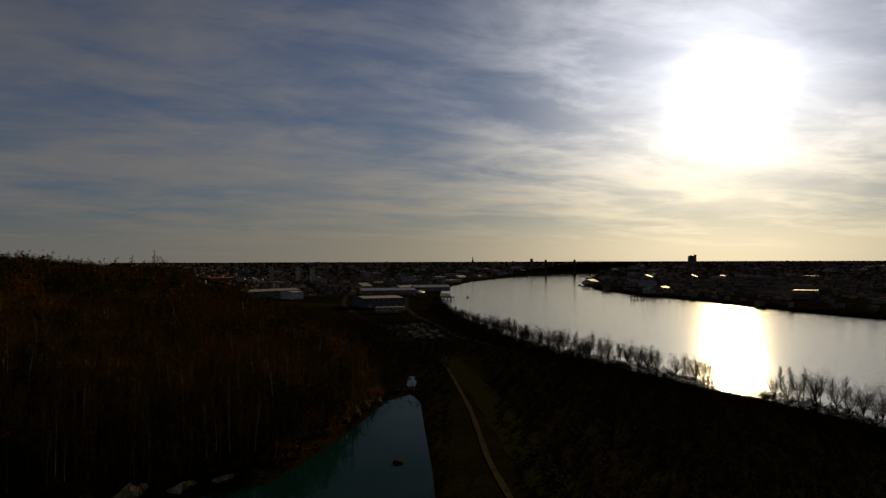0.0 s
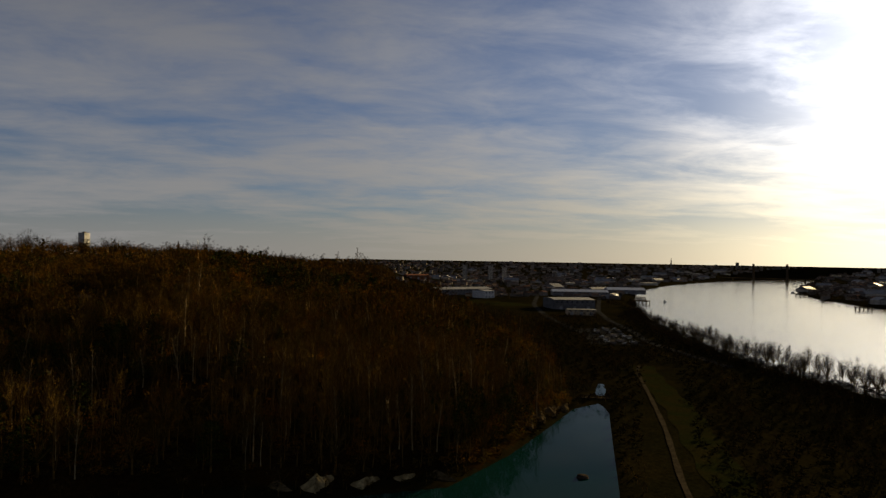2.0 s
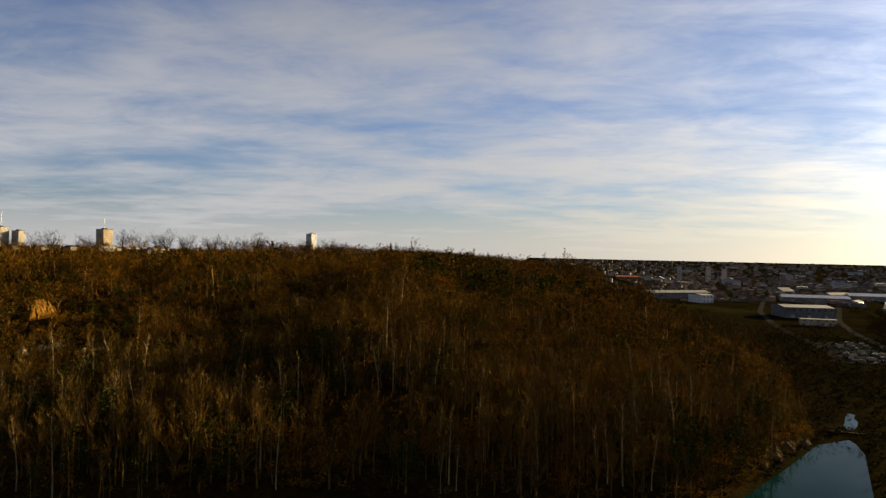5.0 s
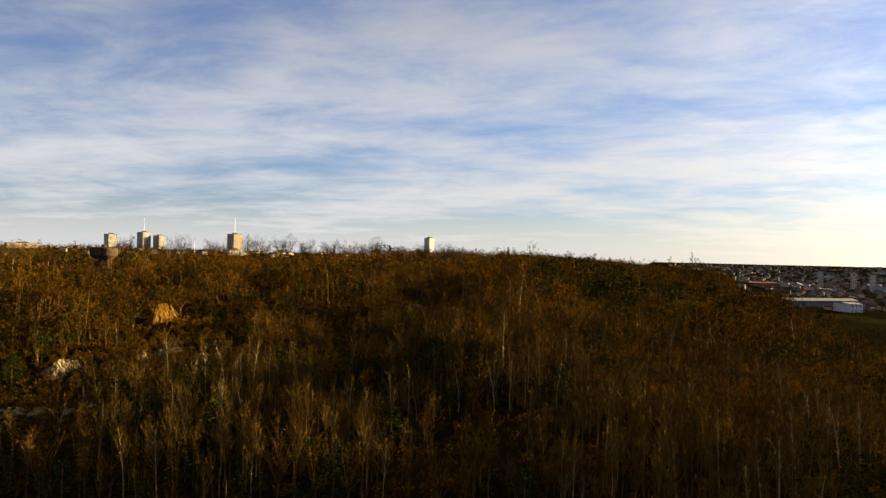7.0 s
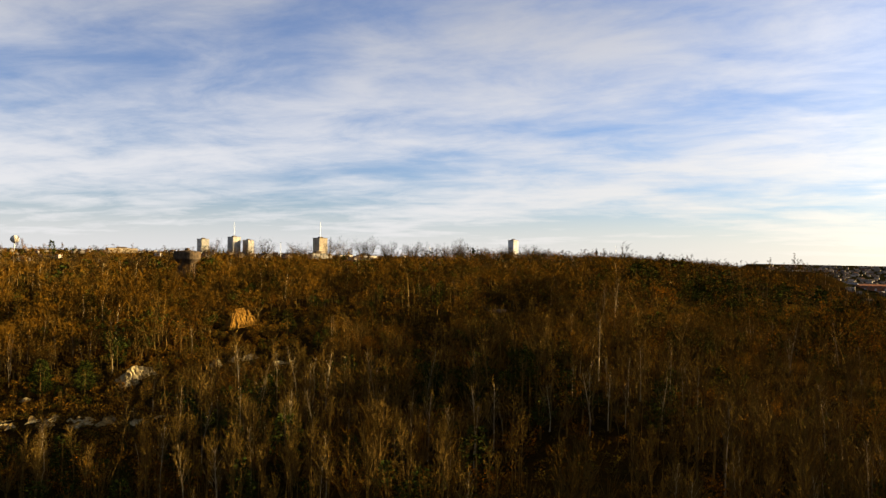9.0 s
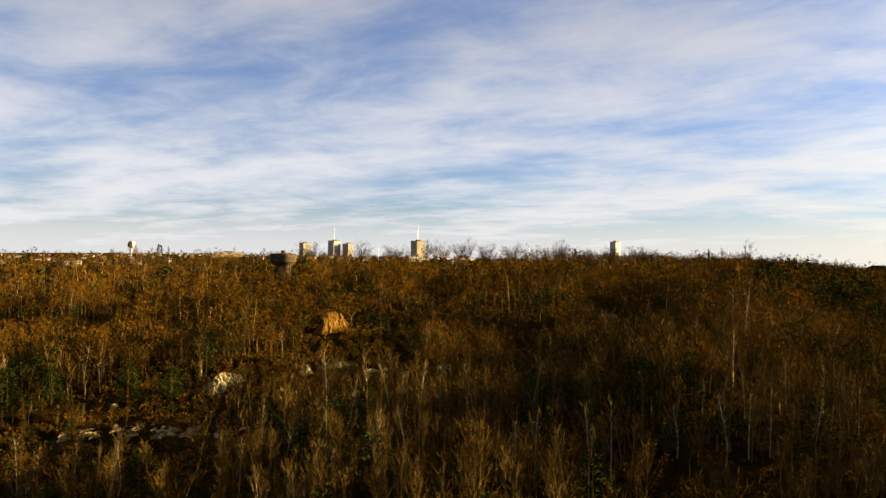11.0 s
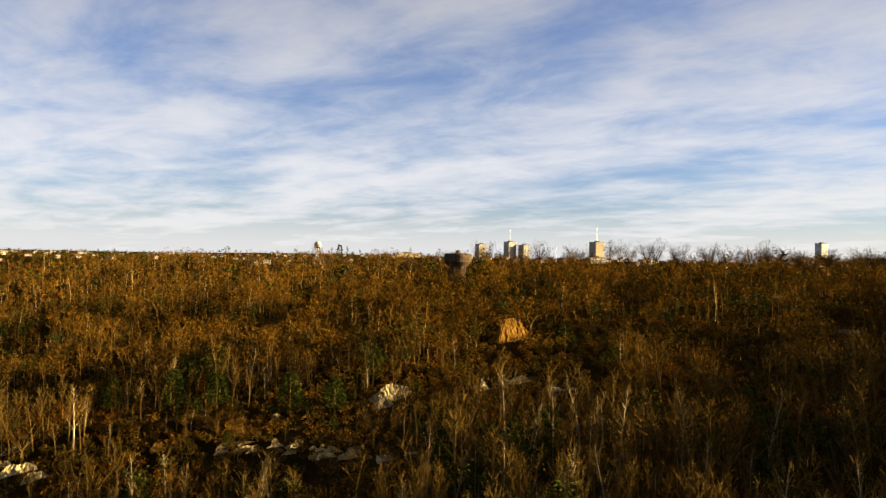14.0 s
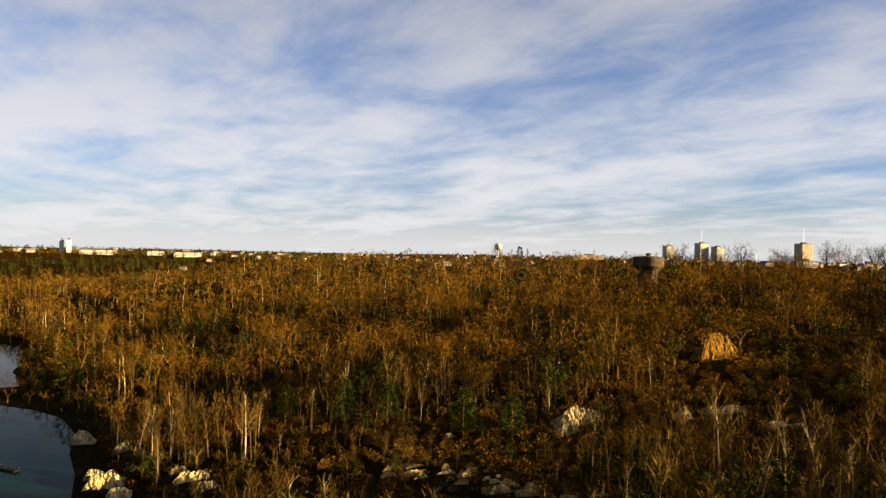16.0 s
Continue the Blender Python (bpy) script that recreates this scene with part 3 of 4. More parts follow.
def jitter_grid(x0, x1, y0, y1, step):
    x, y = np.meshgrid(np.arange(x0, x1, step), np.arange(y0, y1, step))
    return (x + rng.uniform(-0.5, 0.5, x.shape) * step).ravel(), (y + rng.uniform(-0.5, 0.5, x.shape) * step).ravel()


def patches(x, y, s, k):
    return np.sin(x / s + k + 1.7 * np.sin(y / s * 0.8 + k)) * np.cos(y / s * 1.1 - k + np.sin(x / s * 0.6))


def plant_forest():
    x, y = jitter_grid(-1250, 20, -330, 1500, 5.6)
    x2, y2 = jitter_grid(-1700, -150, 1500, 3100, 11.0)
    x, y = np.concatenate([x, x2]), np.concatenate([y, y2])
    d = distance(FOOT, x, y, False)
    r = np.hypot(x - BASE[0], y - BASE[1])
    az = np.degrees(np.arctan2(-(x - BASE[0]), y - BASE[1]))
    keep = inside(HILL, x, y) & (d > 2) & (d < np.where(y < 180, 860, 575)) & (az > -12) & (az < 128) & (r > 150) & ~open_ground(x, y)
    keep &= ~((r > 620) & (y < 1500) & (rng.uniform(size=len(x)) < 0.5)) & ~((r > 950) & (y < 1500) & (rng.uniform(size=len(x)) < 0.4))
    # glades thin the wood
    keep &= ~((patches(x, y, 33, 5.1) > 0.45) & (rng.uniform(size=len(x)) < 0.6))
    # trees stand in clumps with dark gaps between
    clump = patches(x, y, 7.5, 2.0) + 0.6 * patches(x, y, 4.6, 0.7)
    keep &= ~((clump < -0.1) & (r > 260) & (rng.uniform(size=len(x)) < 0.62))
    heath = np.hypot((x + 368) / 47, (y - 270) / 42) < 1
    keep &= ~(heath & (rng.uniform(size=len(x)) < 0.72))
    x, y, d, r, clump = x[keep], y[keep], d[keep], r[keep], clump[keep]
    z = height(x, y)
    u = rng.uniform(size=len(x))
    p1, p2 = patches(x, y, 38, 0.3), patches(x, y, 27, 2.2)
    russet = u < np.clip(0.09 + 0.13 * p1, 0.02, 0.3)
    az = az[keep]
    # evergreens crowd the far crest, their dark colour standing in for its shade
    crest = (az > 16) & (az < 31) & (r > 430) & (r < 1000)
    green = (~russet) & (u > 1 - np.clip(0.12 + 0.17 * p2 + 0.45 * crest, 0.03, 0.75))
    round_ = ~russet & ~green & (rng.uniform(size=len(x)) < np.clip(0.20 + 0.2 * patches(x, y, 55, 4.0) + 0.40 * (d > 110) + 0.2 * (d > 300), 0.1, 0.9))
    tall = ~russet & ~green & ~round_
    pale = rng.uniform(size=len(x)) < np.clip(0.17 + 0.2 * patches(x, y, 21, 3.3), 0.03, 0.4)
    h = rng.uniform(9.5, 17.5, len(x)) * np.clip(1.0 + 0.5 * patches(x, y, 24, 0.9), 0.5, 1.5) * np.where(d > 330, 0.9, 1)
    h = np.where(r < 330, rng.uniform(11, 19, len(x)) * np.clip(1 + 0.3 * patches(x, y, 24, 0.9), 0.7, 1.2), h)
    h = np.where((r < 262) & (az < 68), rng.uniform(15, 23, len(x)), h)
    h = np.where(d > 420, rng.uniform(10, 17.5, len(x)), h)
    h = h * np.clip(1 + 0.24 * clump, 0.7, 1.3)
    h = np.where(r > 850, h * 1.3, h)
    for cx, cy in LOW_GROWTH:
        h = np.where(np.hypot(x - cx, y - cy) < 23, np.minimum(h, 9.0) * 0.8, h)
    near, mid, far = r < 340, (r >= 340) & (r < 600), r >= 600
    order = np.argsort(r + 1e4 * (~tall))
    heroes = order[:200]
    order = np.argsort(r + 1e4 * (~round_))
    heroes_round = order[:70]
    single = np.zeros(len(x), bool)
    single[heroes] = single[heroes_round] = True
    for bark, sort, words in ((M_BIRCH, pale, "slender bare birches with pale trunks on the slope"), (M_BARK, ~pale, "dense slender bare brown trees covering the slope")):
        for zone, lim, tw, w, sides in ((near, 26, 110, 0.0050, 4), (mid, 9, 56, 0.038, 3), (far, 3, 18, 0.12, 3)):
            k = tall & zone & ~single & sort
            kinds = [tall_tree(lim, tw, w, sides, False) for _ in range(6)]
            scatter("bare_slender_wood", kinds, x[k], y[k], z[k], h[k], 1.25, (bark, M_TWIG_PALE if lim == 26 else M_TWIG), words, "woodland")
    for zone, lim, tw, w, sides in ((near, 16, 360, 0.012, 4), (mid, 7, 130, 0.044, 3), (far, 2, 20, 0.13, 3)):
        k = round_ & zone & ~single
        kinds = [round_tree(lim, tw, w, sides, tubes=False) for _ in range(6)]
        scatter("bare_oak_wood", kinds, x[k], y[k], z[k], h[k] * 0.9, 1.45, (M_BARK, M_TWIG), "spreading bare brown trees of the hillside wood", "woodland")
    for zone, tw, leaf in ((near, 260, 0.6), (mid, 100, 0.95), (far, 22, 2.0)):
        k = russet & zone
        kinds = [round_tree(5, tw, 0.01, 3, leaf, False) for _ in range(5)]
        scatter("russet_oak_wood", kinds, x[k], y[k], z[k], h[k] * 0.7, 1.15, (M_BARK, M_RUSSET), "young oaks that keep their russet winter leaves", "woodland")
    for zone, n, s in ((near, 420, 0.045), (mid, 150, 0.075), (far, 30, 0.16)):
        k = green & zone
        kinds = [pine_tree(n, s) if i % 2 else round_tree(4, n, 0.01, 3, 0.8 if n > 200 else 1.1, False) for i in range(6)]
        scatter("evergreen_wood", kinds, x[k], y[k], z[k], h[k] * 0.75, 1.35, (M_BARK, M_GREEN), "dark green pines and ivy-clad trees among bare wood", "woodland")
    # trees that can be told apart at the lake's edge
    protos = []
    for i in range(6):
        wood, crown = tall_tree(20, 300, 0.0045, 6)
        pale = i == 0
        ob = thing("birch_tree", "slender bare birch with a pale trunk on the slope" if pale else "slender bare grey-barked tree on the slope", "tree", pose(0, 0, 0), "trees along the lake shore")
        part("trunk", wood, M_BIRCH if pale else M_BARK, ob, "pale bark" if pale else "")
        tagged(part("crown", crown, (M_TWIG_PALE, M_BIRCH if pale else M_BARK), ob, "fine bare twigs"), kind="stuff")
        protos.append(ob)
    for n, i in enumerate(heroes):
        m = pose(x[i], y[i], z[i] - 0.1, rng.normal() * 1.5, rng.normal() * 1.5, rng.uniform(0, 360)) @ Matrix.Scale(h[i] * 1.05, 4)
        if n < 6:
            protos[n].matrix_basis = m
        else:
            o = copy_thing(protos[n % 6], m)
            o.matrix_basis = m
    protos = []
    for i in range(4):
        wood, crown = round_tree(16, 420, 0.018, 6)
        ob = thing("alder_tree", "spreading bare tree with brown twigs on the slope", "tree", pose(0, 0, 0), "trees along the lake shore")
        part("trunk", wood, M_BARK, ob)
        tagged(part("crown", crown, (M_TWIG, M_BARK), ob, "fine bare twigs"), kind="stuff")
        protos.append(ob)
    for n, i in enumerate(heroes_round):
        m = pose(x[i], y[i], z[i] - 0.1, 0, 0, rng.uniform(0, 360)) @ Matrix.Scale(h[i] * 0.9, 4)
        if n < 4:
            protos[n].matrix_basis = m
        else:
            copy_thing(protos[n % 4], m).matrix_basis = m
    # undergrowth
    for step, r0, r1, n, s in ((4.4, 150, 420, 44, 0.20), (7.0, 420, 760, 20, 0.36)):
        x, y = jitter_grid(-900, 20, -330, 900, step)
        r = np.hypot(x - BASE[0], y - BASE[1])
        az = np.degrees(np.arctan2(-(x - BASE[0]), y - BASE[1]))
        k = inside(HILL, x, y) & (r >= r0) & (r < r1) & (az > -12) & (az < 128) & ~open_ground(x, y, 0.45) & (distance(FOOT, x, y, False) > 1)
        x, y = x[k], y[k]
        scatter("undergrowth", [shrub(n, s) for _ in range(5)], x, y, height(x, y) - 0.1, rng.uniform(1.0, 3.4, len(x)), 1.3, (M_BARK, M_SHRUB), "brown and olive brambles and saplings under the trees", "undergrowth")
        k = rng.uniform(size=len(x)) < np.clip(0.25 + 0.4 * patches(x, y, 30, 1.1) + 0.6 * (np.hypot((x + 364) / 54, (y - 250) / 54) < 1) + 0.6 * (np.hypot((x + 328) / 44, (y - 135) / 62) < 1), 0.05, 0.92)
        scatter("bracken", [shrub(n, s) for _ in range(5)], x[k], y[k], height(x[k], y[k]) - 0.1, rng.uniform(1.5, 4.0, k.sum()), 1.2, (M_BARK, M_SCRUB), "rust-coloured bracken and oak scrub", "undergrowth")


plant_forest()

# ---- paths, clearing and rocks on the slope ----
strip("path", [(-6, 560), (-8, 529), (0, 446), (8, 352), (12, 266), (22, 180)], 2.2, 0.25, M_PATH, "pale gravel path beside the lake", "path")
strip("path", [(-315, 364), (-329, 378), (-343, 388), (-362, 400), (-384, 424)], 2.0, 0.3, M_PATH, "pale footpath across the clearing", "path", 3.0)
strip("path", [(-425, 328), (-398, 320), (-376, 311), (-353, 299), (-338, 272)], 1.6, 0.3, M_SAND, "narrow earth track on the slope", "path", 3.0)
strip("road", [(60, 560), (30, 640), (4, 700), (-18, 830), (-50, 960), (-75, 1130), (-98, 1500), (-130, 2100), (-90, 2700), (60, 3300)], 8, 0.3, M_ASPHALT, "grey asphalt road along the riverside", "road", 12.0)
strip("railway", [(-60, 760), (-135, 1000), (-190, 1250), (-235, 1600), (-300, 2300)], 8, 0.35, M_ASPHALT, "dark ballast of a railway line", "railway", 12.0)
strip("meadow", [(-342, 382), (-352, 396), (-364, 412)], 18, 0.15, M_GRASS, "small grass clearing in the wood", "meadow", 4.0)
strip("meadow", [(-420, 1330), (-330, 1290), (-250, 1250), (-190, 1200)], 90, 0.2, M_GRASS, "flat dry grass field before the warehouses", "field", 12.0)
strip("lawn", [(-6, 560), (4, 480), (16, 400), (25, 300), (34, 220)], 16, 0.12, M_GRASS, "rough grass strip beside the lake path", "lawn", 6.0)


def outcrop(x, y, w, d, h, mat, label, category, seed, turn, name="limestone_outcrop", lean=0.5):
    """A weathered scarp: a broken face with ledges and gullies, its back set into the slope."""
    n, k = 44, 22
    u, v = np.meshgrid(np.linspace(-1, 1, n), np.linspace(0, 1, k))
    px, py, pz = np.zeros_like(u), np.zeros_like(u), np.zeros_like(u)
    for i in range(k):
        for j in range(n):
            a, b = u[i, j], v[i, j]
            q = Vector((a * w / 5 + seed * 3.7, seed, b * h / 4))
            crest = h * max(0.0, 1 - abs(a) ** 3) * (0.80 + (0.1 if mat is M_SAND else 0.40) * noise.noise(Vector((a * w / 9 + seed * 5.1, 1.0, 0.0))) + (0.03 if mat is M_SAND else 0.10) * noise.noise(Vector((a * w / 3.2, seed, 0.0))))
            up = min(1.0, b / 0.72)
            back = max(0.0, (b - 0.72) / 0.28)
            px[i, j] = a * w / 2 + 0.5 * noise.noise(q * 1.7)
            rug = 0.45 if mat is M_SAND else 1.0
            py[i, j] = up * crest * lean + back * (d + 2.0) + rug * (1.1 * noise.noise(q * 1.1) + 0.9 * noise.noise(q * 2.7) + 0.5 * noise.noise(q * 6.1)) * min(1.0, h / 5) * (1 - back)
            pz[i, j] = -1.0 + (crest + 1.0) * up ** 0.85 - back * 1.2 + 0.25 * noise.noise(q * 3.3)
    c, s_ = math.cos(radians(turn)), math.sin(radians(turn))
    wx, wy = x + px * c - py * s_, y + px * s_ + py * c
    base = float(height(x, y))
    back = np.clip((v - 0.72) / 0.28, 0, 1)
    pz = (1 - back) * (base + pz) + back * np.minimum(base + pz, height(wx, wy) - 0.3)
    vv = np.c_[(wx - x).ravel(), (wy - y).ravel(), (pz - base).ravel()]
    i, j = np.meshgrid(np.arange(n - 1), np.arange(k - 1))
    p = (j * n + i).ravel()
    f = np.concatenate([np.c_[p, p + 1, p + n + 1], np.c_[p, p + n + 1, p + n]])
    ob = new(name, to_mesh(name, vv, f, None, (mat,)))
    ob.location = (x, y, base)
    return tagged(ob, label, category, "pale rocks on the slope")


for n, (x, y, w, d, h) in enumerate([(-355, 186, 13.7, 7.3, 7.3), (-350, 182, 7.3, 4.6, 3.7), (-357, 191, 7.2, 4.5, 5.4), (-348, 219, 5.4, 3.6, 4.5), (-350, 229, 5.4, 3.6, 3.1), (-349, 235, 8.9, 3.6, 3.2), (-334, 241, 7.2, 4.5, 2.3), (-332, 247, 5.4, 3.6, 1.6),
                                     (-430, 11, 9, 5, 6), (-374, 37, 13, 8, 6), (-384, 31, 7, 5, 4), (-364, 44, 8, 5, 4),
                                     (-411, 32, 8, 5, 4), (-402, 40, 5, 4, 3), (-365, 66, 11.9, 6, 4), (-356, 72, 8, 5, 3.4), (-374, 60, 6, 4, 3), (-387, 60, 5.9, 4, 3), (-364, 146, 3.7, 2.8, 1.9)]):
    outcrop(x, y, w, d, h, M_ROCK, "pale weathered limestone outcrop on the wooded slope" if h > 4.5 else "low pale limestone ledge among scrub", "rock", n + 1, 100 + 12 * math.sin(n * 2.1))
for n, (x, y, w, h) in enumerate([(-112, 226, 14, 1.6), (-66, 254, 14, 1.6), (-48, 338, 20, 2.4), (-45, 354, 22, 3.4), (-42, 370, 22, 3.8), (-38, 384, 18, 2.6)]):
    outcrop(x, y, w, 4, h, M_CLIFF, "tan earth bank above the lake shore", "bank", n + 60, 95 if y > 300 else 140, "earth_bank", 1.0)
for n, (x, y, w, h) in enumerate([(-99, 229, 15, 4.2), (-86, 236, 12, 3.2), (-76, 246, 9, 2.4)]):
    outcrop(x, y, w, 4, h, M_ROCK, "pale limestone bank at the lake shore", "rock", n + 140, 88 - 8 * n)
for n in range(30):
    u = n / 29 + rng.uniform(-0.03, 0.03)
    outcrop(-343 + 37 * u + rng.uniform(-3, 3), 127 + 45 * u + rng.uniform(-6, 6), rng.uniform(2, 8), 3, rng.uniform(0.7, 1.9), M_ROCK if n % 2 else M_EARTH, "small broken limestone ledge on bare earth", "rock", n + 80, 95 + rng.uniform(-25, 25), "limestone_ledge", 1.4)
outcrop(-407, 261, 18, 8, 13, M_SAND, "steep orange sandy clay face on the slope", "cliff", 40.0, 96, "sand_face", 0.3)
outcrop(-355, 107, 5, 3.5, 3.5, M_SAND, "small yellow clay hump in the scrub", "cliff", 44.0, 100, "clay_hump", 0.6)


def place_tree(maker, name, x, y, h, label, mats, group, spread=1.0, crown_label="", lift=0.1):
    wood, crown = maker()
    ob = thing(name, label, "tree", pose(x, y, float(height(x, y)) - lift, 0, 0, rng.uniform(0, 360)) @ Matrix.Diagonal((h * spread, h * spread, h, 1)), group)
    part("trunk", wood, mats[0], ob)
    tagged(part("crown", crown, (mats[1], mats[0]), ob, crown_label), kind="stuff")
    return ob


for x, y, h in [(-391, 112, 17), (-388, 127, 15), (-362, 150, 16), (-353, 164, 14), (-410, 90, 13), (-386, 120, 7), (-341, 127, 6), (-355, 155, 6), (-326, 120, 6), (-402, 222, 9), (-360, 246, 6), (-345, 268, 8)]:
    place_tree(lambda: pine_tree(1700, 0.034), "pine_tree", x, y, h, "dark green pine among bare trees", (M_BARK, M_GREEN), "pines on the slope", 1.5, "dense dark needles")
for x, y, h in [(-583, 296, 19), (-584, 307, 17), (-580, 317, 19), (-588, 288, 16)]:
    place_tree(lambda: round_tree(14, 420, 0.018, 5), "bare_oak", x, y, h, "bare oak before the squat water tower", (M_BARK, M_TWIG), "oaks round the water tower", 1.15)
place_tree(lambda: pine_tree(500, 0.06), "fir_tree", -1005, 317, 27, "tall dark fir above the wood's skyline", (M_BARK, M_GREEN), "", 0.9)
place_tree(lambda: pine_tree(500, 0.06), "fir_tree", -990, 330, 18, "dark fir above the wood's skyline", (M_BARK, M_GREEN), "", 0.9)
place_tree(lambda: round_tree(8, 900, 0.01, 6, 1.2), "holm_oak", -594, 328, 21, "round dark evergreen oak beside the water tower", (M_BARK, M_GREEN), "", 1.1)
place_tree(lambda: round_tree(8, 900, 0.01, 6, 1.0), "russet_oak", -119, 429, 8, "pale grey-leaved bush above the lake", (M_BARK, M_TWIG_PALE), "", 1.0)
for x, y, h in [(-639, 903, 27), (-646, 912, 25)]:
    place_tree(lambda: tall_tree(40, 600, 0.012, 6), "poplar_tree", x, y, h, "tall bare poplar above the plateau wood", (M_BARK, M_TWIG_SILHOUETTE), "poplars", 0.7)
for x, y, h in [(-1330, 350, 34), (-1340, 362, 30)]:
    place_tree(lambda: tall_tree(40, 700, 0.012, 6), "poplar_tree", x, y, h, "tall bare poplar on the plateau", (M_BARK, M_TWIG), "poplars", 1.0)
# bare crowns along the plateau's edge, twigs tinted dark as silhouettes
for i in range(80):
    az, dist = radians(22 + i * 0.95 + 1.6 * math.sin(i * 1.9)), rng.uniform(700, 860)
    x, y = BASE[0] - math.sin(az) * dist, BASE[1] + math.cos(az) * dist
    place_tree(lambda: round_tree(14, 520, 0.011, 5), "bare_oak", x, y, (rng.uniform(21, 30) if radians(36) < az < radians(66) else rng.uniform(16, 24)) * (0.5 if az > radians(84) else 1.0), "large bare oak on the plateau's edge", (M_BARK, M_TWIG_SILHOUETTE), "oaks on the skyline", 1.15)


# ---- river bank ----
def plant_bank():
    seg = BANK_NEAR[2:12]
    s = np.concatenate([[0], np.cumsum(np.hypot(*np.diff(seg, axis=0).T))])
    protos = {}
    at = 0.0
    while at < s[-1] - 30:
        x, y = np.interp(at, s, seg[:, 0]), np.interp(at, s, seg[:, 1])
        gap = (y > 462 and y < 478)
        thin = 398 < y < 430
        k = int(rng.integers(0, 6))
        if k not in protos:
            wood, crown = round_tree(16, 800, 0.0085, 5) if k < 4 else tall_tree(26, 520, 0.009, 5)
            ob = thing("riverside_tree", "bare tree on the river bank against bright water", "tree", pose(0, 0, -60), "trees along the river bank")
            part("trunk", wood, M_BARK, ob)
            # crowns before the bright water get the silhouette tint
            tagged(part("crown", crown, (M_TWIG_SILHOUETTE, M_BARK), ob, "fine bare twigs"), kind="stuff")
            protos[k] = [ob, False]
        off = rng.uniform(3, 9)
        px, py = x - off * 0.86, y - off * 0.5
        h = rng.uniform(14, 22) * (0.45 if thin else 1.0) * (0.75 if y > 800 else 1.0)
        if not gap:
            m = pose(px, py, float(height(px, py)) - 0.2, 0, 0, rng.uniform(0, 360)) @ Matrix.Diagonal((h * (0.5 if thin else 0.95), h * (0.5 if thin else 0.95), h, 1))
            if not protos[k][1]:
                protos[k][0].matrix_basis, protos[k][1] = m, True
            else:
                copy_thing(protos[k][0], m).matrix_basis = m
        at += rng.uniform(2.6, 5.2) * (1.5 if y > 700 else 1.0)


plant_bank()
# scrub and small trees on the flat land between lake, river and town
x, y = jitter_grid(-330, 240, 150, 1450, 7)
k = ~inside(HILL, x, y) & ~open_ground(x, y) & ~inside(RIVER, x, y) & (x < 250) & ~((x > -16) & (x < 36) & (y < 570))
k &= ~((np.hypot(x + 110, y - 1130) < 130)) & ~((y > 1180) & (x > -440) & (x < -170)) & (np.abs(x - np.interp(y, [560, 700, 960, 1500], [60, 4, -50, -98])) > 9) & ~((np.abs(x - np.interp(y, [680, 860], [-24, -56])) < 24) & (y > 676) & (y < 866))
k &= rng.uniform(size=len(x)) < np.clip(0.85 + 0.5 * patches(x, y, 40, 1), 0.4, 1)
x, y = x[k], y[k]
scatter("riverside_wood", [round_tree(3, 40, 0.06, 3, tubes=False) for _ in range(5)], x, y, height(x, y) - 0.1, rng.uniform(4, 10, len(x)), 1.3, (M_BARK, M_TWIG_SILHOUETTE), "bare scrub on the river flats, tinted dark as a silhouette", "scrub")
x, y = jitter_grid(-120, 240, 150, 900, 6.0)
k = ~inside(HILL, x, y) & ~open_ground(x, y) & ~inside(RIVER, x, y) & ~((x > -3) & (x < 20) & (y < 570)) & (x < 230)
x, y = x[k], y[k]
scatter("riverside_scrub", [shrub(13, 0.6) for _ in range(5)], x, y, height(x, y) - 0.1, rng.uniform(0.7, 2.4, len(x)), 1.5, (M_BARK, M_FLATS_BACKLIT), "brambles and rough grass on the river flats, darkened as if backlit", "scrub")
x, y = jitter_grid(-30, 260, 150, 1200, 5)
k = ~open_ground(x, y) & (distance(BANK_NEAR, x, y, False) < 26) & ~inside(RIVER, x, y)
x, y = x[k], y[k]
scatter("riverside_scrub", [shrub(34, 0.3) for _ in range(4)], x, y, height(x, y) - 0.1, rng.uniform(2.5, 7.0, len(x)), 1.3, (M_BARK, M_TWIG_SILHOUETTE), "low bushes along the river bank, tinted dark as silhouettes", "scrub")
a = np.concatenate([np.arange(-55, 410, 4.0)])
lx = np.interp(a, [-55, 150, 410], [-20, 2, -16]) + rng.normal(size=len(a)) * 2.5
k = (a > 200)
scatter("lakeside_scrub", [round_tree(5, 110, 0.012, 3, tubes=False) for _ in range(4)], lx[k] + 4, a[k], height(lx[k] + 4, a[k]) - 0.1, rng.uniform(3, 8, k.sum()), 1.2, (M_BARK, M_TWIG), "bare bushes along the lake's dyke", "scrub")


x, y = jitter_grid(-780, -480, -330, 10, 9.0)
k = ~open_ground(x, y) & (distance(FOOT, x, y, False) < 150)
x, y = x[k], y[k]
scatter("lakeside_wood", [round_tree(4, 80, 0.045, 3, tubes=False) for _ in range(5)], x, y, height(x, y) - 0.1, rng.uniform(5, 12, len(x)), 1.3, (M_BARK, M_TWIG), "bare trees on the neck of land between the lakes", "woodland")
k = rng.uniform(size=len(x)) < 0.3
scatter("lakeside_evergreens", [pine_tree(110, 0.1) for _ in range(4)], x[k] + 2, y[k], height(x[k] + 2, y[k]) - 0.1, rng.uniform(5, 11, k.sum()), 1.3, (M_BARK, M_GREEN), "dark evergreens beside the second lake", "woodland")


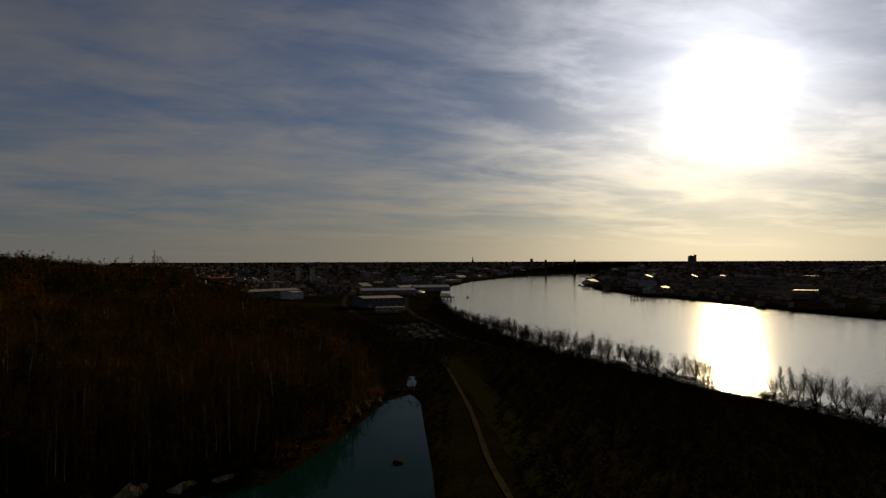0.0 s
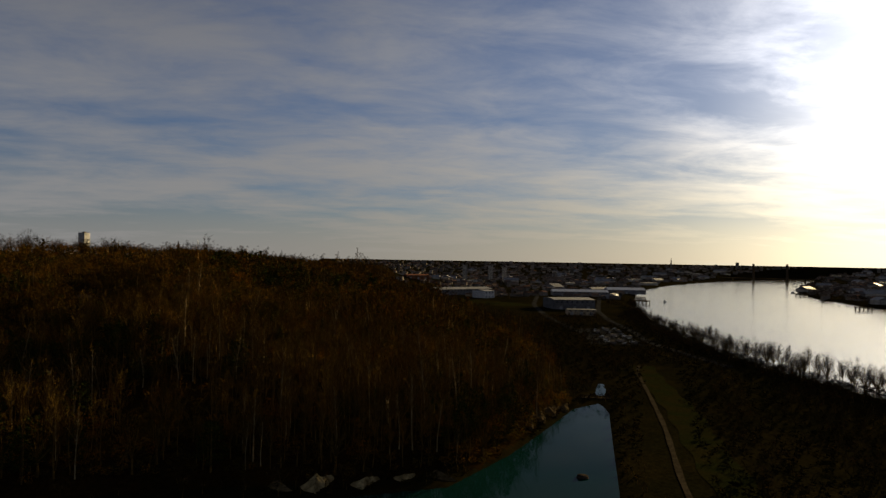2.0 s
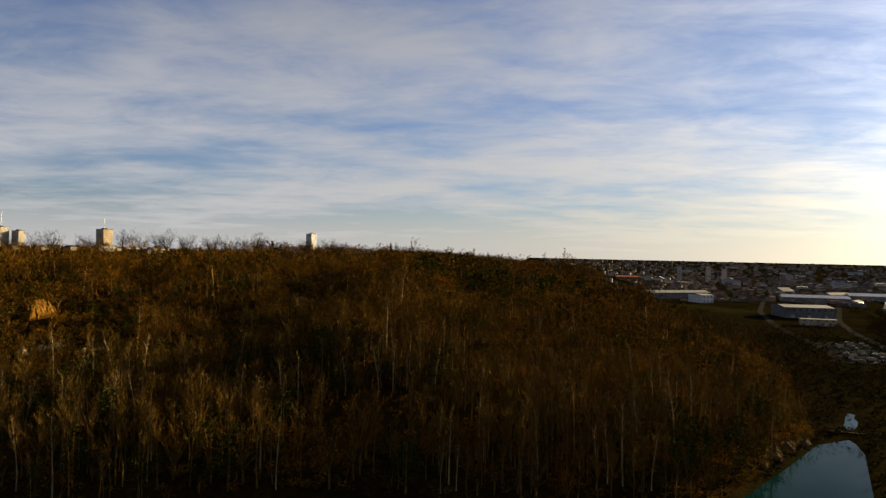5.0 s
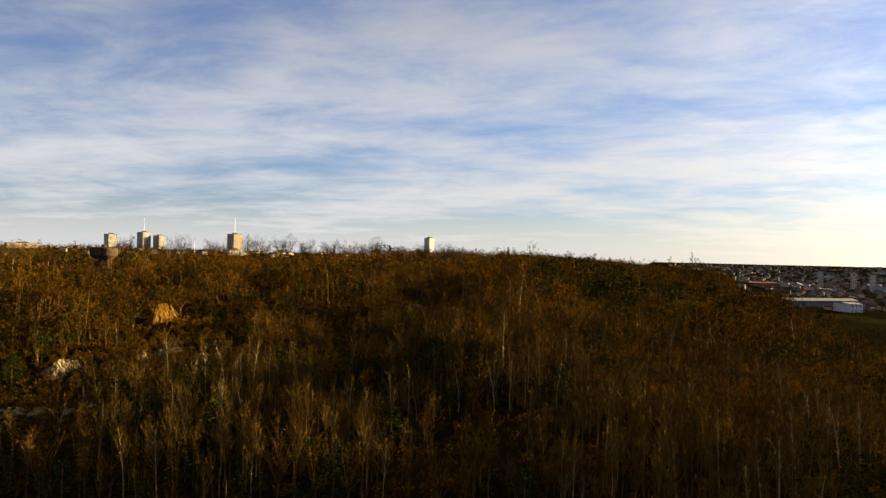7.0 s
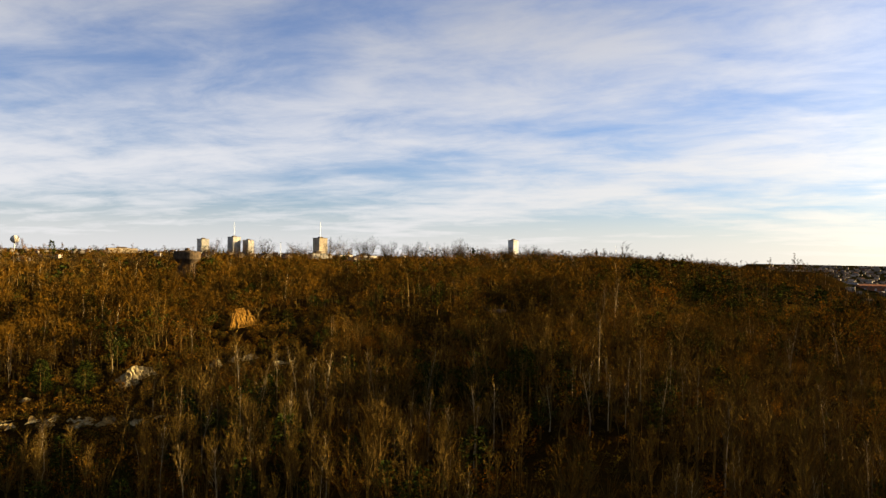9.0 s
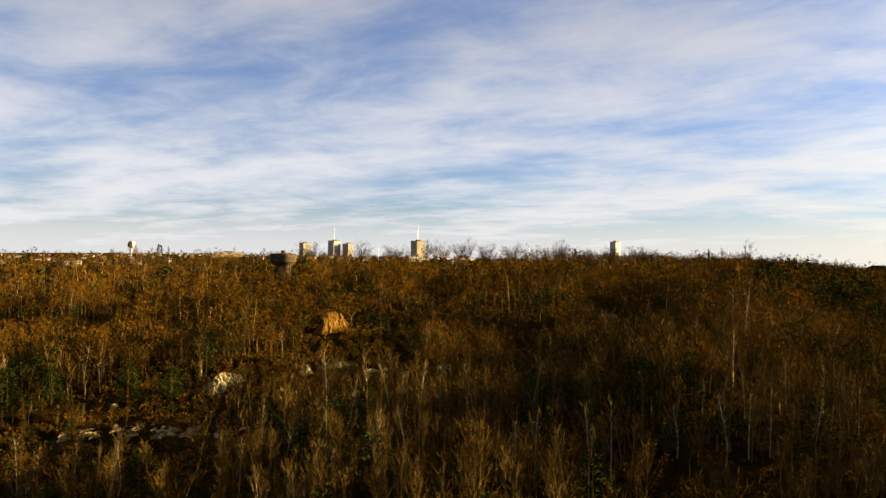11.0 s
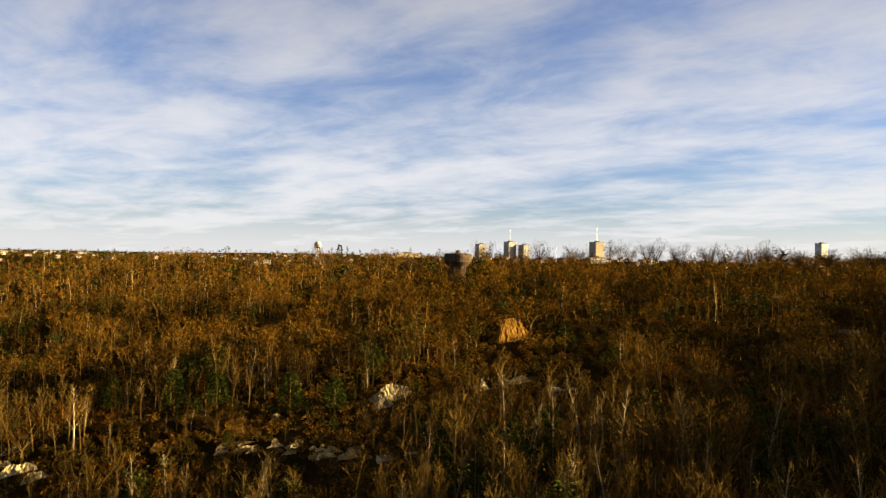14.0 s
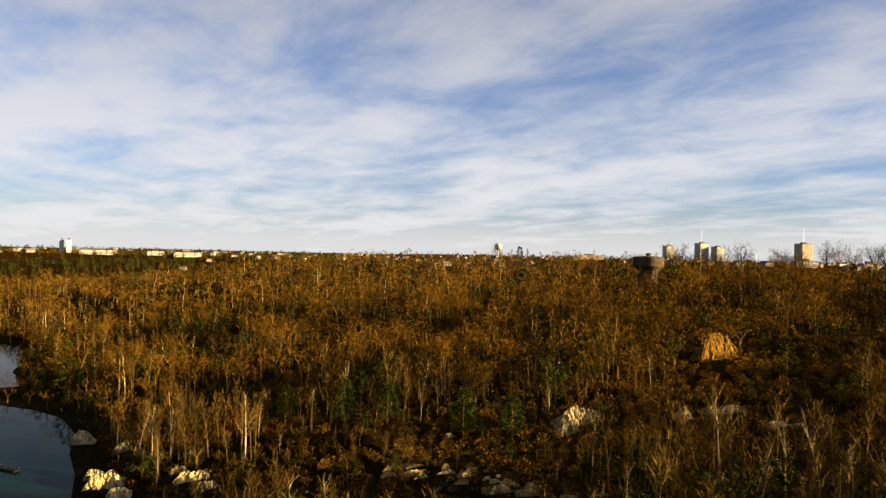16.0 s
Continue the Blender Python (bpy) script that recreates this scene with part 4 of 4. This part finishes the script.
# ---- town ----
def scatter_town(name, n, region, smin, smax, hmin, hmax, mats, label):
    s = Soup()
    made = 0
    while made < n:
        x, y = region()
        if open_ground(np.array([x]), np.array([y]))[0] or distance(BANK_NEAR, np.array([x]), np.array([y]), False)[0] < 30:
            continue
        w, d, h = rng.uniform(smin, smax), rng.uniform(smin, smax) * 0.6, rng.uniform(hmin, hmax)
        a = rng.choice([0.2, 0.2 + math.pi / 2, 1.0, -0.5])
        t = Soup()
        t.box(-w / 2, -d / 2, -2, w / 2, d / 2, h, 0)
        if rng.uniform() < 0.65:
            t.gable(-w / 2 - 0.4, -d / 2 - 0.4, w / 2 + 0.4, d / 2 + 0.4, h, h + d * 0.22, 1)
        else:
            t.box(-w / 2 - 0.2, -d / 2 - 0.2, h, w / 2 + 0.2, d / 2 + 0.2, h + 0.5, 1)
        v, f, m = t.arrays()
        v = turn_about(v, a) + (x, y, float(height(x, y)))
        s.v.append(v)
        s.f.append(f + s.n)
        s.m.append(m)
        s.n += len(v)
        made += 1
    return tagged(part(name, s, mats), label, "town", kind="stuff")


def fan(az0, az1, r0, r1, keep):
    def pick():
        while True:
            a, r = radians(rng.uniform(az0, az1)), math.sqrt(rng.uniform(r0 * r0, r1 * r1))
            x, y = -math.sin(a) * r, math.cos(a) * r
            if keep(x, y):
                return x, y
    return pick


flat_land = lambda x, y: not inside(HILL, np.array([x]), np.array([y]))[0]
plateau = lambda x, y: inside(HILL, np.array([x]), np.array([y]))[0] and distance(FOOT, np.array([x]), np.array([y]), False)[0] > 520
scatter_town("far_town", 3900, fan(-42, 24, 1500, 4700, flat_land), 8, 24, 4, 9, (M_CITY, M_CITYROOF), "grey and brown roofs of the distant low town")
scatter_town("far_town", 110, fan(-42, 24, 1700, 4300, flat_land), 30, 70, 5, 9, (M_RENDER, M_SHEET), "pale sheds of the distant harbour quarter")
scatter_town("far_town", 40, fan(-42, 20, 3000, 4700, flat_land), 12, 22, 14, 26, (M_CITY, M_CITY), "distant apartment blocks of the town")
scatter_town("plateau_town", 330, fan(28, 122, 1000, 3600, plateau), 9, 24, 3, 6, (M_CITY, M_CITYROOF), "pale houses with tiled roofs on the plateau")
for nm, n, reg, h0, h1, w in (("town_trees", 3600, fan(-42, 26, 1350, 4700, flat_land), 6, 13, 0.05), ("plateau_trees", 2800, fan(24, 124, 800, 3800, plateau), 7, 15, 0.04)):
    p = np.array([reg() for _ in range(n)])
    k = ~open_ground(p[:, 0], p[:, 1])
    p = p[k]
    scatter(nm, [round_tree(2, 14, w * 1.6, 3, tubes=False) for _ in range(4)], p[:, 0], p[:, 1], height(p[:, 0], p[:, 1]), rng.uniform(h0, h1, len(p)), 1.3, (M_BARK, M_TWIG), "bare trees between the distant houses", "trees")
p = np.array([fan(60, 124, 900, 3000, plateau)() for _ in range(260)])
scatter("plateau_evergreens", [pine_tree(50, 0.14) for _ in range(4)], p[:, 0], p[:, 1], height(p[:, 0], p[:, 1]), rng.uniform(8, 16, len(p)), 1.0, (M_BARK, M_GREEN), "dark conifers between the plateau houses", "trees")


scatter_town("far_town", 520, fan(-42, -6, 1050, 2700, lambda x, y: flat_land(x, y) and x > 420), 7, 18, 4, 8, (M_CITY, M_CITYROOF), "dark roofs of the quarter behind the far bank")
seg = BANK_FAR[2:]
u = np.concatenate([[0], np.cumsum(np.hypot(*np.diff(seg, axis=0).T))])
a = rng.uniform(0, u[-1] - 500, 1500)
x, y = np.interp(a, u, seg[:, 0]) + rng.uniform(6, 60, 1500), np.interp(a, u, seg[:, 1]) + rng.uniform(-5, 20, 1500)
k = ~open_ground(x, y)
x, y = x[k], y[k]
scatter("far_bank_trees", [round_tree(2, 20, 0.09, 3, tubes=False) for _ in range(4)], x, y, height(x, y) - 0.2, rng.uniform(4, 12, len(x)), 1.4, (M_BARK, M_TWIG_SILHOUETTE), "bare trees along the far bank, tinted dark as silhouettes", "trees")


x, y = jitter_grid(-2000, -800, -900, 170, 17)
k = (distance(FOOT, x, y, False) > 200) & ~open_ground(x, y) & (np.hypot(x, y) > 700) & ~((x > -1250) & (y > -330))
x, y = x[k], y[k]
scatter("plateau_wood", [round_tree(2, 20, 0.10, 3, tubes=False) for _ in range(4)], x, y, height(x, y) - 0.2, rng.uniform(5, 11, len(x)), 1.4, (M_BARK, M_TWIG), "bare trees around the plateau houses", "woodland")
k = rng.uniform(size=len(x)) < 0.16
scatter("plateau_evergreens", [pine_tree(40, 0.15) for _ in range(4)], x[k] + 5, y[k], height(x[k] + 5, y[k]), rng.uniform(8, 16, k.sum()), 0.9, (M_BARK, M_GREEN), "dark conifers around the plateau houses", "woodland")


p = np.array([fan(96, 117, 1250, 1560, plateau)() for _ in range(150)])
scatter("plateau_evergreens", [pine_tree(60, 0.12) for _ in range(4)], p[:, 0], p[:, 1], height(p[:, 0], p[:, 1]), rng.uniform(8, 17, len(p)), 0.9, (M_BARK, M_GREEN), "dark conifers before the long white blocks", "trees")


def tower_block(name, x, y, w, d, top, storeys, bays, wall, label, turn, mast=0.0):
    """A block of flats with a window in each bay of each storey, a roof edge and a lift house."""
    g = float(height(x, y))
    h = top - g
    ob = thing(name, label, "apartment building", pose(x, y, g, 0, 0, turn), "tower blocks on the plateau")
    s = Soup()
    s.box(-w / 2, -d / 2, -1, w / 2, d / 2, h)
    part("wall", s, wall, ob)
    s = Soup()
    s.box(-w / 2 - 0.3, -d / 2 - 0.3, h, w / 2 + 0.3, d / 2 + 0.3, h + 0.9)
    s.box(-w / 6, -d / 5, h + 0.9, w / 6, d / 5, h + 3.6)
    part("roof", s, M_CONCRETE, ob, "flat roof with a lift house")
    step, bay = h / storeys, w / bays
    pane = Soup()
    pane.box(-bay * 0.32, -0.12, 0, bay * 0.32, 0.12, step * 0.5)
    slab = Soup()
    slab.box(-w / 2 + 0.6, -1.1, 0, w / 2 - 0.6, 0, 0.9)
    me_pane, me_slab = to_mesh("window", *pane.arrays(), (M_GLASS,)), to_mesh("balcony", *slab.arrays(), (wall,))
    side_bays = max(1, int(d / 5))
    for side in (-1, 1):
        for i in range(storeys if w < 50 else 0):
            for j in range(side_bays):
                o = part("window", me_pane, (), ob)
                o.location, o.rotation_euler = (side * w / 2, -d / 2 + d * (j + 0.5) / side_bays, step * (i + 0.35)), (0, 0, math.pi / 2)
        for i in range(storeys):
            for j in range(bays):
                o = part("window", me_pane, (), ob)
                o.location = (-w / 2 + bay * (j + 0.5), side * d / 2, step * (i + 0.35))
            if bays > 3 and i:
                o = part("balcony", me_slab, (), ob)
                o.location = (0, -d / 2 if side < 0 else d / 2 + 1.1, step * i)
    if mast:
        s = Soup()
        s.tube((0, 0, h + 3), (0, 0, h + mast), 0.5, 0.15, 5)
        for k in (0.3, 0.55, 0.8):
            s.box(-0.9, -0.2, h + mast * k, 0.9, 0.2, h + mast * k + 0.4)
        part("mast", s, M_STEEL, ob, "thin steel aerial")
    return ob


tower_block("tower_block", -1657, 1116, 29, 23, 126, 19, 7, M_CREAM, "cream tower block with balconies above the wood", 100, 44)
tower_block("tower_block", -1941, 1018, 27, 22, 128, 19, 7, M_RENDER, "pale tower block with balconies and an aerial", 104, 40)
tower_block("tower_block", -1927, 1054, 21, 22, 120, 17, 5, M_RENDER, "pale tower block joined to a taller one", 104)
tower_block("tower_block", -2156, 1025, 27, 21, 124, 18, 6, M_RENDER, "pale tower block far behind the wood", 100)
tower_block("tower_block", -1518, 1703, 22, 20, 136, 19, 4, M_WHITE, "white tower block above the plateau trees", 92)
tower_block("apartment_slab", -2033, 747, 76, 16, 91, 9, 16, M_CREAM, "long cream apartment slab behind the wood", 90)
tower_block("twin_tower", -1824, -514, 9, 14, 96, 14, 2, M_WHITE, "white twin tower on the plateau", 110)
tower_block("twin_tower", -1816, -496, 9, 14, 97, 14, 2, M_WHITE, "white twin tower on the plateau", 110)
for x, y, w, h, turn in [(-1700, -400, 62, 9, 112), (-1720, -290, 32, 8, 110), (-1600, -200, 50, 8, 108), (-1050, 720, 30, 8, 90), (-1230, 250, 26, 7, 95), (-980, 760, 20, 7, 88)]:
    tower_block("low_block", x, y, w, 12, float(height(x, y)) + h, 3, int(w / 5), M_RENDER, "long low white block among plateau trees", turn)


def water_tower():
    x, y = -598, 310
    g = float(height(x, y))
    ob = thing("water_tower", "squat weathered concrete water tower rising from the wood", "water tower", pose(x, y, g))
    t = 85 - g
    s = Soup()
    s.lathe([(6.6, -1), (6.6, t - 10), (7.8, t - 8.8), (9.4, t - 7.2)], 28)
    part("stem", s, M_CONCRETE, ob, smooth=False)
    s = Soup()
    s.lathe([(9.4, t - 7.2), (9.9, t - 6.8), (10.1, t - 1.5), (9.8, t - 1.1), (9.8, t - 0.7), (0.1, t + 0.2)], 28)
    part("tank", s, M_CONCRETE, ob, "stained concrete drum")
    s = Soup()
    s.lathe([(1.8, t), (1.8, t + 1.5), (2.0, t + 1.6), (0.1, t + 2.0)], 14)
    part("lantern", s, M_CONCRETE, ob)
    for i in range(14):
        a = i * 2 * math.pi / 14
        s = Soup()
        s.box(6.5, -0.3, 2, 7.0, 0.3, t - 9.6)
        part("rib", s, M_CONCRETE, ob).rotation_euler = (0, 0, a)


water_tower()


def ball_tower():
    x, y, r = -2118, 516, 9.8
    g = float(height(x, y))
    c = 109 - g
    ob = thing("ball_water_tower", "slim water tower with a pale round tank", "water tower", pose(x, y, g))
    s = Soup()
    s.lathe([(2.0, -1), (1.3, 8), (1.2, c - r + 1)], 16)
    part("stem", s, M_STEEL, ob)
    s = Soup()
    s.lathe([(max(0.02, r * math.cos(k)), c + r * math.sin(k)) for k in np.linspace(-1.5, 1.55, 15)], 24)
    part("tank", s, M_RENDER, ob, "round pale tank", True)
    s = Soup()
    s.lathe([(r + 0.05, c - 0.4), (r + 0.5, c - 0.3), (r + 0.5, c + 0.3), (r + 0.05, c + 0.4)], 24)
    part("gallery", s, M_STEEL, ob)


ball_tower()


def pole(name, x, y, top, label, arms):
    g = float(height(x, y))
    ob = thing(name, label, "mast", pose(x, y, g))
    s = Soup()
    s.tube((0, 0, -1), (0, 0, top - g), 0.55, 0.2, 6, cap=True)
    part("pole", s, M_STEEL, ob)
    for k in arms:
        s = Soup()
        s.box(-2.0, -0.6, top - g - k - 0.8, 2.0, 0.6, top - g - k)
        part("head", s, M_STEEL, ob)


pole("floodlight_mast", -736, 684, 97, "thin steel mast above the plateau trees", (6,))
pole("radio_mast", -900, 1330, 112, "thin lattice mast on the far plateau", ())
pole("floodlight_mast", -1290, 790, 106, "thin floodlight mast on the plateau", (0.5,))


def hall(name, x, y, w, d, h, turn, wall, roof, label, pitch=0.12, doors=3, base=None):
    """An industrial hall with roof, doors and a row of windows."""
    g = float(height(x, y)) if base is None else base
    ob = thing(name, label, "warehouse", pose(x, y, g, 0, 0, turn), "halls of the harbour quarter")
    s = Soup()
    s.box(-w / 2, -d / 2, -1, w / 2, d / 2, h)
    part("wall", s, wall, ob)
    s = Soup()
    s.gable(-w / 2 - 0.6, -d / 2 - 0.6, w / 2 + 0.6, d / 2 + 0.6, h, h + d * pitch)
    part("roof", s, roof, ob)
    for i in range(doors):
        s = Soup()
        s.box(-2.2, -0.2, 0, 2.2, 0.2, min(4.5, h * 0.6))
        part("door", s, M_STEEL, ob).location = (-w / 2 + w * (i + 0.5) / doors, -d / 2, 0)
    n = int(w / 8)
    for i in range(n):
        s = Soup()
        s.box(-1.6, -0.15, h * 0.68, 1.6, 0.15, h * 0.86)
        part("window", s, M_GLASS, ob).location = (-w / 2 + w * (i + 0.5) / n, -d / 2, 0)
    return ob


hall("warehouse", -390, 1530, 150, 34, 12, 55, M_SHEET, M_SHEET, "long grey warehouse with a white gable end")
hall("white_hall", -318, 1432, 26, 36, 14, 55, M_WHITE, M_SHEET, "white-walled hall at the end of the warehouse", 0.05)
hall("grey_hall", -125, 1190, 66, 60, 15, 25, M_SHEET, M_SHEET, "large grey metal-clad hall near the river", 0.04)
hall("depot_building", -92, 1040, 40, 14, 8, 15, M_CREAM, M_SHEET, "cream two-storey depot with a flat roof", 0.03)
hall("long_shed", -150, 1640, 120, 40, 9, 15, M_SHEET, M_WHITE, "long harbour shed with a pale roof")
hall("long_shed", -60, 1830, 90, 45, 9, 15, M_SHEET, M_WHITE, "long harbour shed with a pale roof")
hall("brick_hall", -560, 1750, 60, 24, 10, 40, M_TILE, M_TILE, "reddish hall at the hill's foot")
hall("quay_shed", -75, 1545, 40, 18, 9, 80, M_STEEL, M_SHEET, "dark quay shed above the river")
hall("riverside_hall", 700, 1080, 70, 26, 9, -60, M_RENDER, M_SHEET, "pale hall behind trees on the far bank")
hall("riverside_hall", 640, 1420, 110, 30, 9, -62, M_CITY, M_CITYROOF, "long tile-roofed hall on the far bank")
hall("riverside_hall", 780, 1700, 120, 30, 10, -60, M_CITY, M_CITYROOF, "long tile-roofed hall on the far bank")


def parked_van(name, long, label, paint):
    """A box van or car of one length, built at the origin with its nose along x."""
    ob = thing(name, label, "vehicle", pose(0, 0, 0), "vehicles parked in the riverside yard")
    tall = 2.6 if long > 5 else 1.0
    s = Soup()
    s.box(-long / 2, -1.0, 0.45, long * 0.26, 1.0, 0.45 + tall)
    part("body", s, paint, ob)
    s = Soup()
    s.box(long * 0.26, -0.95, 0.45, long / 2, 0.95, 1.9 if long > 5 else 1.1)
    part("cab", s, paint, ob)
    s = Soup()
    s.box(long * (0.30 if long > 5 else -0.25), -0.9, 1.2 if long < 5 else 1.9, long * (0.46 if long > 5 else 0.2), 0.9, 1.75 if long < 5 else 2.3)
    part("windscreen", s, M_GLASS, ob, "dark glass")
    for a in (-0.3, 0.34):
        for b in (-0.9, 0.9):
            s = Soup()
            s.tube((long * a, b - 0.12, 0.38), (long * a, b + 0.12, 0.38), 0.38, 0.38, 10, cap=True)
            part("wheel", s, M_ASPHALT, ob)
    return ob


def yard():
    protos = [parked_van("box_van", 5.8, "grey-brown box van parked in the riverside yard", M_CITY), parked_van("parked_car", 4.3, "grey car parked in the riverside yard", M_STEEL),
              parked_van("parked_car", 4.4, "dark car parked in the riverside yard", M_SHEET)]
    n = 0
    for row, off in ((0, -16), (1, -28), (2, -40)):
        for i in range(14):
            y = 690 + i * 12 + rng.uniform(-2, 2)
            x = np.interp(y, [560, 700, 830, 960], [60, 4, -18, -50]) + off + rng.uniform(-1.5, 1.5)
            if rng.uniform() < 0.35:
                continue
            m = pose(x, y, float(height(x, y)), 0, 0, 10 + rng.uniform(-6, 6) + 180 * (i % 2))
            k = n % 3
            if n < 3:
                protos[k].matrix_basis = m
            else:
                copy_thing(protos[k], m)
            n += 1


strip("yard", [(-26, 680), (-36, 740), (-48, 800), (-58, 860)], 44, 0.2, M_ASPHALT, "grey asphalt yard beside the riverside road", "yard", 8.0)
yard()


# ---- river things ----
def lift_bridge():
    ob = thing("lift_bridge", "grey lift bridge with tall towers across the river", "bridge", pose(543, 3782, 0, 0, 0, -8))
    for x in (-73, 73):
        for y in (-9, 9):
            s = Soup()
            s.box(x - 5, y - 4, 0, x + 5, y + 4, 84)
            part("tower", s, M_CONCRETE, ob)
        s = Soup()
        s.box(x - 9, -16, -4, x + 9, 16, 5)
        part("pier", s, M_CONCRETE, ob)
        s = Soup()
        s.box(x - 4, -9, 77, x + 4, 9, 84)
        part("cross_beam", s, M_CONCRETE, ob)
    for x0, x1 in ((-300, -74), (-72, 72), (74, 260)):
        s = Soup()
        s.box(x0, -8, 14, x1, 8, 17)
        part("deck", s, M_CONCRETE, ob)
    for x in (-240, -165, 150, 220):
        s = Soup()
        s.box(x - 3, -7, -4, x + 3, 7, 14)
        part("pier", s, M_CONCRETE, ob)


lift_bridge()


def mooring_platform(x, y, w, d):
    ob = thing("mooring_platform", "dark timber mooring platform on piles in the river", "jetty", pose(x, y, 0, 0, 0, -20))
    for i in range(5):
        for j in (-1, 1):
            s = Soup()
            s.tube((-w / 2 + w * i / 4, j * d / 2, -4), (-w / 2 + w * i / 4, j * d / 2, 6.5), 0.7, 0.6, 7, cap=True)
            part("pile", s, M_DARKWOOD, ob)
    s = Soup()
    s.box(-w / 2 - 1, -d / 2 - 1, 4.5, w / 2 + 1, d / 2 + 1, 6)
    part("deck", s, M_DARKWOOD, ob)


mooring_platform(372, 1500, 26, 10)
mooring_platform(-18, 1500, 30, 16)
mooring_platform(382, 2090, 40, 12)


def barge(x, y, ln, turn, label):
    ob = thing("barge", label, "boat", pose(x, y, 0, 0, 0, turn))
    w = ln * 0.2
    s = Soup()
    v = [(-ln / 2, -w / 2, -0.6), (ln * 0.35, -w / 2, -0.6), (ln / 2, 0, -0.4), (ln * 0.35, w / 2, -0.6), (-ln / 2, w / 2, -0.6)]
    v += [(a * 1.03, b * 1.1, 2.0) for a, b, c in v]
    s.add(v, [(i, (i + 1) % 5, (i + 1) % 5 + 5) for i in range(5)] + [(i, (i + 1) % 5 + 5, i + 5) for i in range(5)] + [(5, 6, 7), (5, 7, 8), (5, 8, 9)])
    part("hull", s, M_STEEL, ob)
    s = Soup()
    s.box(-ln * 0.42, -w * 0.35, 2.0, -ln * 0.2, w * 0.35, 4.8)
    part("cabin", s, M_WHITE, ob)


barge(29, 1580, 10, 60, "small boat out on the river")
barge(395, 2330, 50, 80, "long barge moored at the far bank")
# the spire and a tall block on the far skyline
g = float(height(112, 4480))
ob = thing("church_spire", "thin dark church spire on the far skyline", "church", pose(112, 4480, g))
s = Soup()
s.box(-5, -5, -2, 5, 5, 20)
part("tower", s, M_CITY, ob)
s = Soup()
s.lathe([(5, 20), (0.2, 112 - g)], 8)
part("spire", s, M_CITYROOF, ob)
tower_block("city_tower", 1375, 4290, 34, 18, 104, 12, 5, M_CITY, "tall block on the far city skyline", -17)
tower_block("city_tower", 1395, 4280, 16, 16, 109, 12, 2, M_CITY, "tall block on the far city skyline", -17)
for x, y, h in [(-640, 2560, 62), (-560, 2620, 62), (-500, 2580, 56)]:
    tower_block("city_tower", x, y, 16, 14, h, 12, 3, M_RENDER, "pale block of flats on the plain", 15)


# ---- wood and lake details ----
def shelter(x, y):
    ob = thing("park_shelter", "small grey-roofed shelter at the clearing's edge", "shelter", pose(x, y, float(height(x, y)), 0, 0, 30))
    for a in (-3, 3):
        for b in (-2, 2):
            s = Soup()
            s.box(a - 0.12, b - 0.12, -0.3, a + 0.12, b + 0.12, 2.6)
            part("post", s, M_DARKWOOD, ob)
    s = Soup()
    s.gable(-4, -3, 4, 3, 2.6, 4.2)
    part("roof", s, M_CONCRETE, ob, "grey-brown roof")


shelter(-334, 386)


def footbridge(x, y, turn, ln):
    ob = thing("footbridge", "dark timber footbridge between lake and pond", "footbridge", pose(x, y, 6.0, 0, 0, turn))
    for j in (-0.9, 0.9):
        s = Soup()
        s.box(-ln / 2, j - 0.08, 0.9, ln / 2, j + 0.08, 1.05)
        part("handrail", s, M_DARKWOOD, ob)
    n = int(ln / 2)
    for i in range(n + 1):
        for j in (-0.9, 0.9):
            s = Soup()
            s.box(-ln / 2 + i * 2 - 0.07, j - 0.07, -1.6, -ln / 2 + i * 2 + 0.07, j + 0.07, 1.0)
            part("post", s, M_DARKWOOD, ob)
    s = Soup()
    s.box(-ln / 2, -1, -0.15, ln / 2, 1, 0.0)
    part("deck", s, M_DARKWOOD, ob)


footbridge(-27, 416, 8, 16)


def islet(x, y, r):
    bm = bmesh.new()
    bmesh.ops.create_icosphere(bm, subdivisions=3, radius=r)
    for v in bm.verts:
        k = 1 + 0.3 * noise.noise(v.co * 0.8 + Vector((x, y, 0)))
        v.co = Vector((v.co.x * k, v.co.y * k, v.co.z * 0.55 * k))
    me = bpy.data.meshes.new("tree_stump_islet")
    bm.to_mesh(me)
    bm.free()
    me.materials.append(M_DARKWOOD)
    o = new("tree_stump_islet", me)
    o.matrix_basis = pose(x, y, 5.0)
    tagged(o, "small dark islet in the lake", "islet")


islet(-21, 268, 2.2)


def jetty(x, y, turn):
    ob = thing("jetty", "short grey timber jetty on the lake", "jetty", pose(x, y, 5.0, 0, 0, turn))
    s = Soup()
    s.box(-5, -1, 0.5, 5, 1, 0.7)
    part("deck", s, M_PATH, ob)
    for a in (-4.5, 0, 4.5):
        for b in (-0.9, 0.9):
            s = Soup()
            s.tube((a, b, -2.0), (a, b, 1.6), 0.13, 0.12, 6, cap=True)
            part("post", s, M_DARKWOOD, ob)


jetty(-470, -3, 30)
jetty(-398, -2, 60)
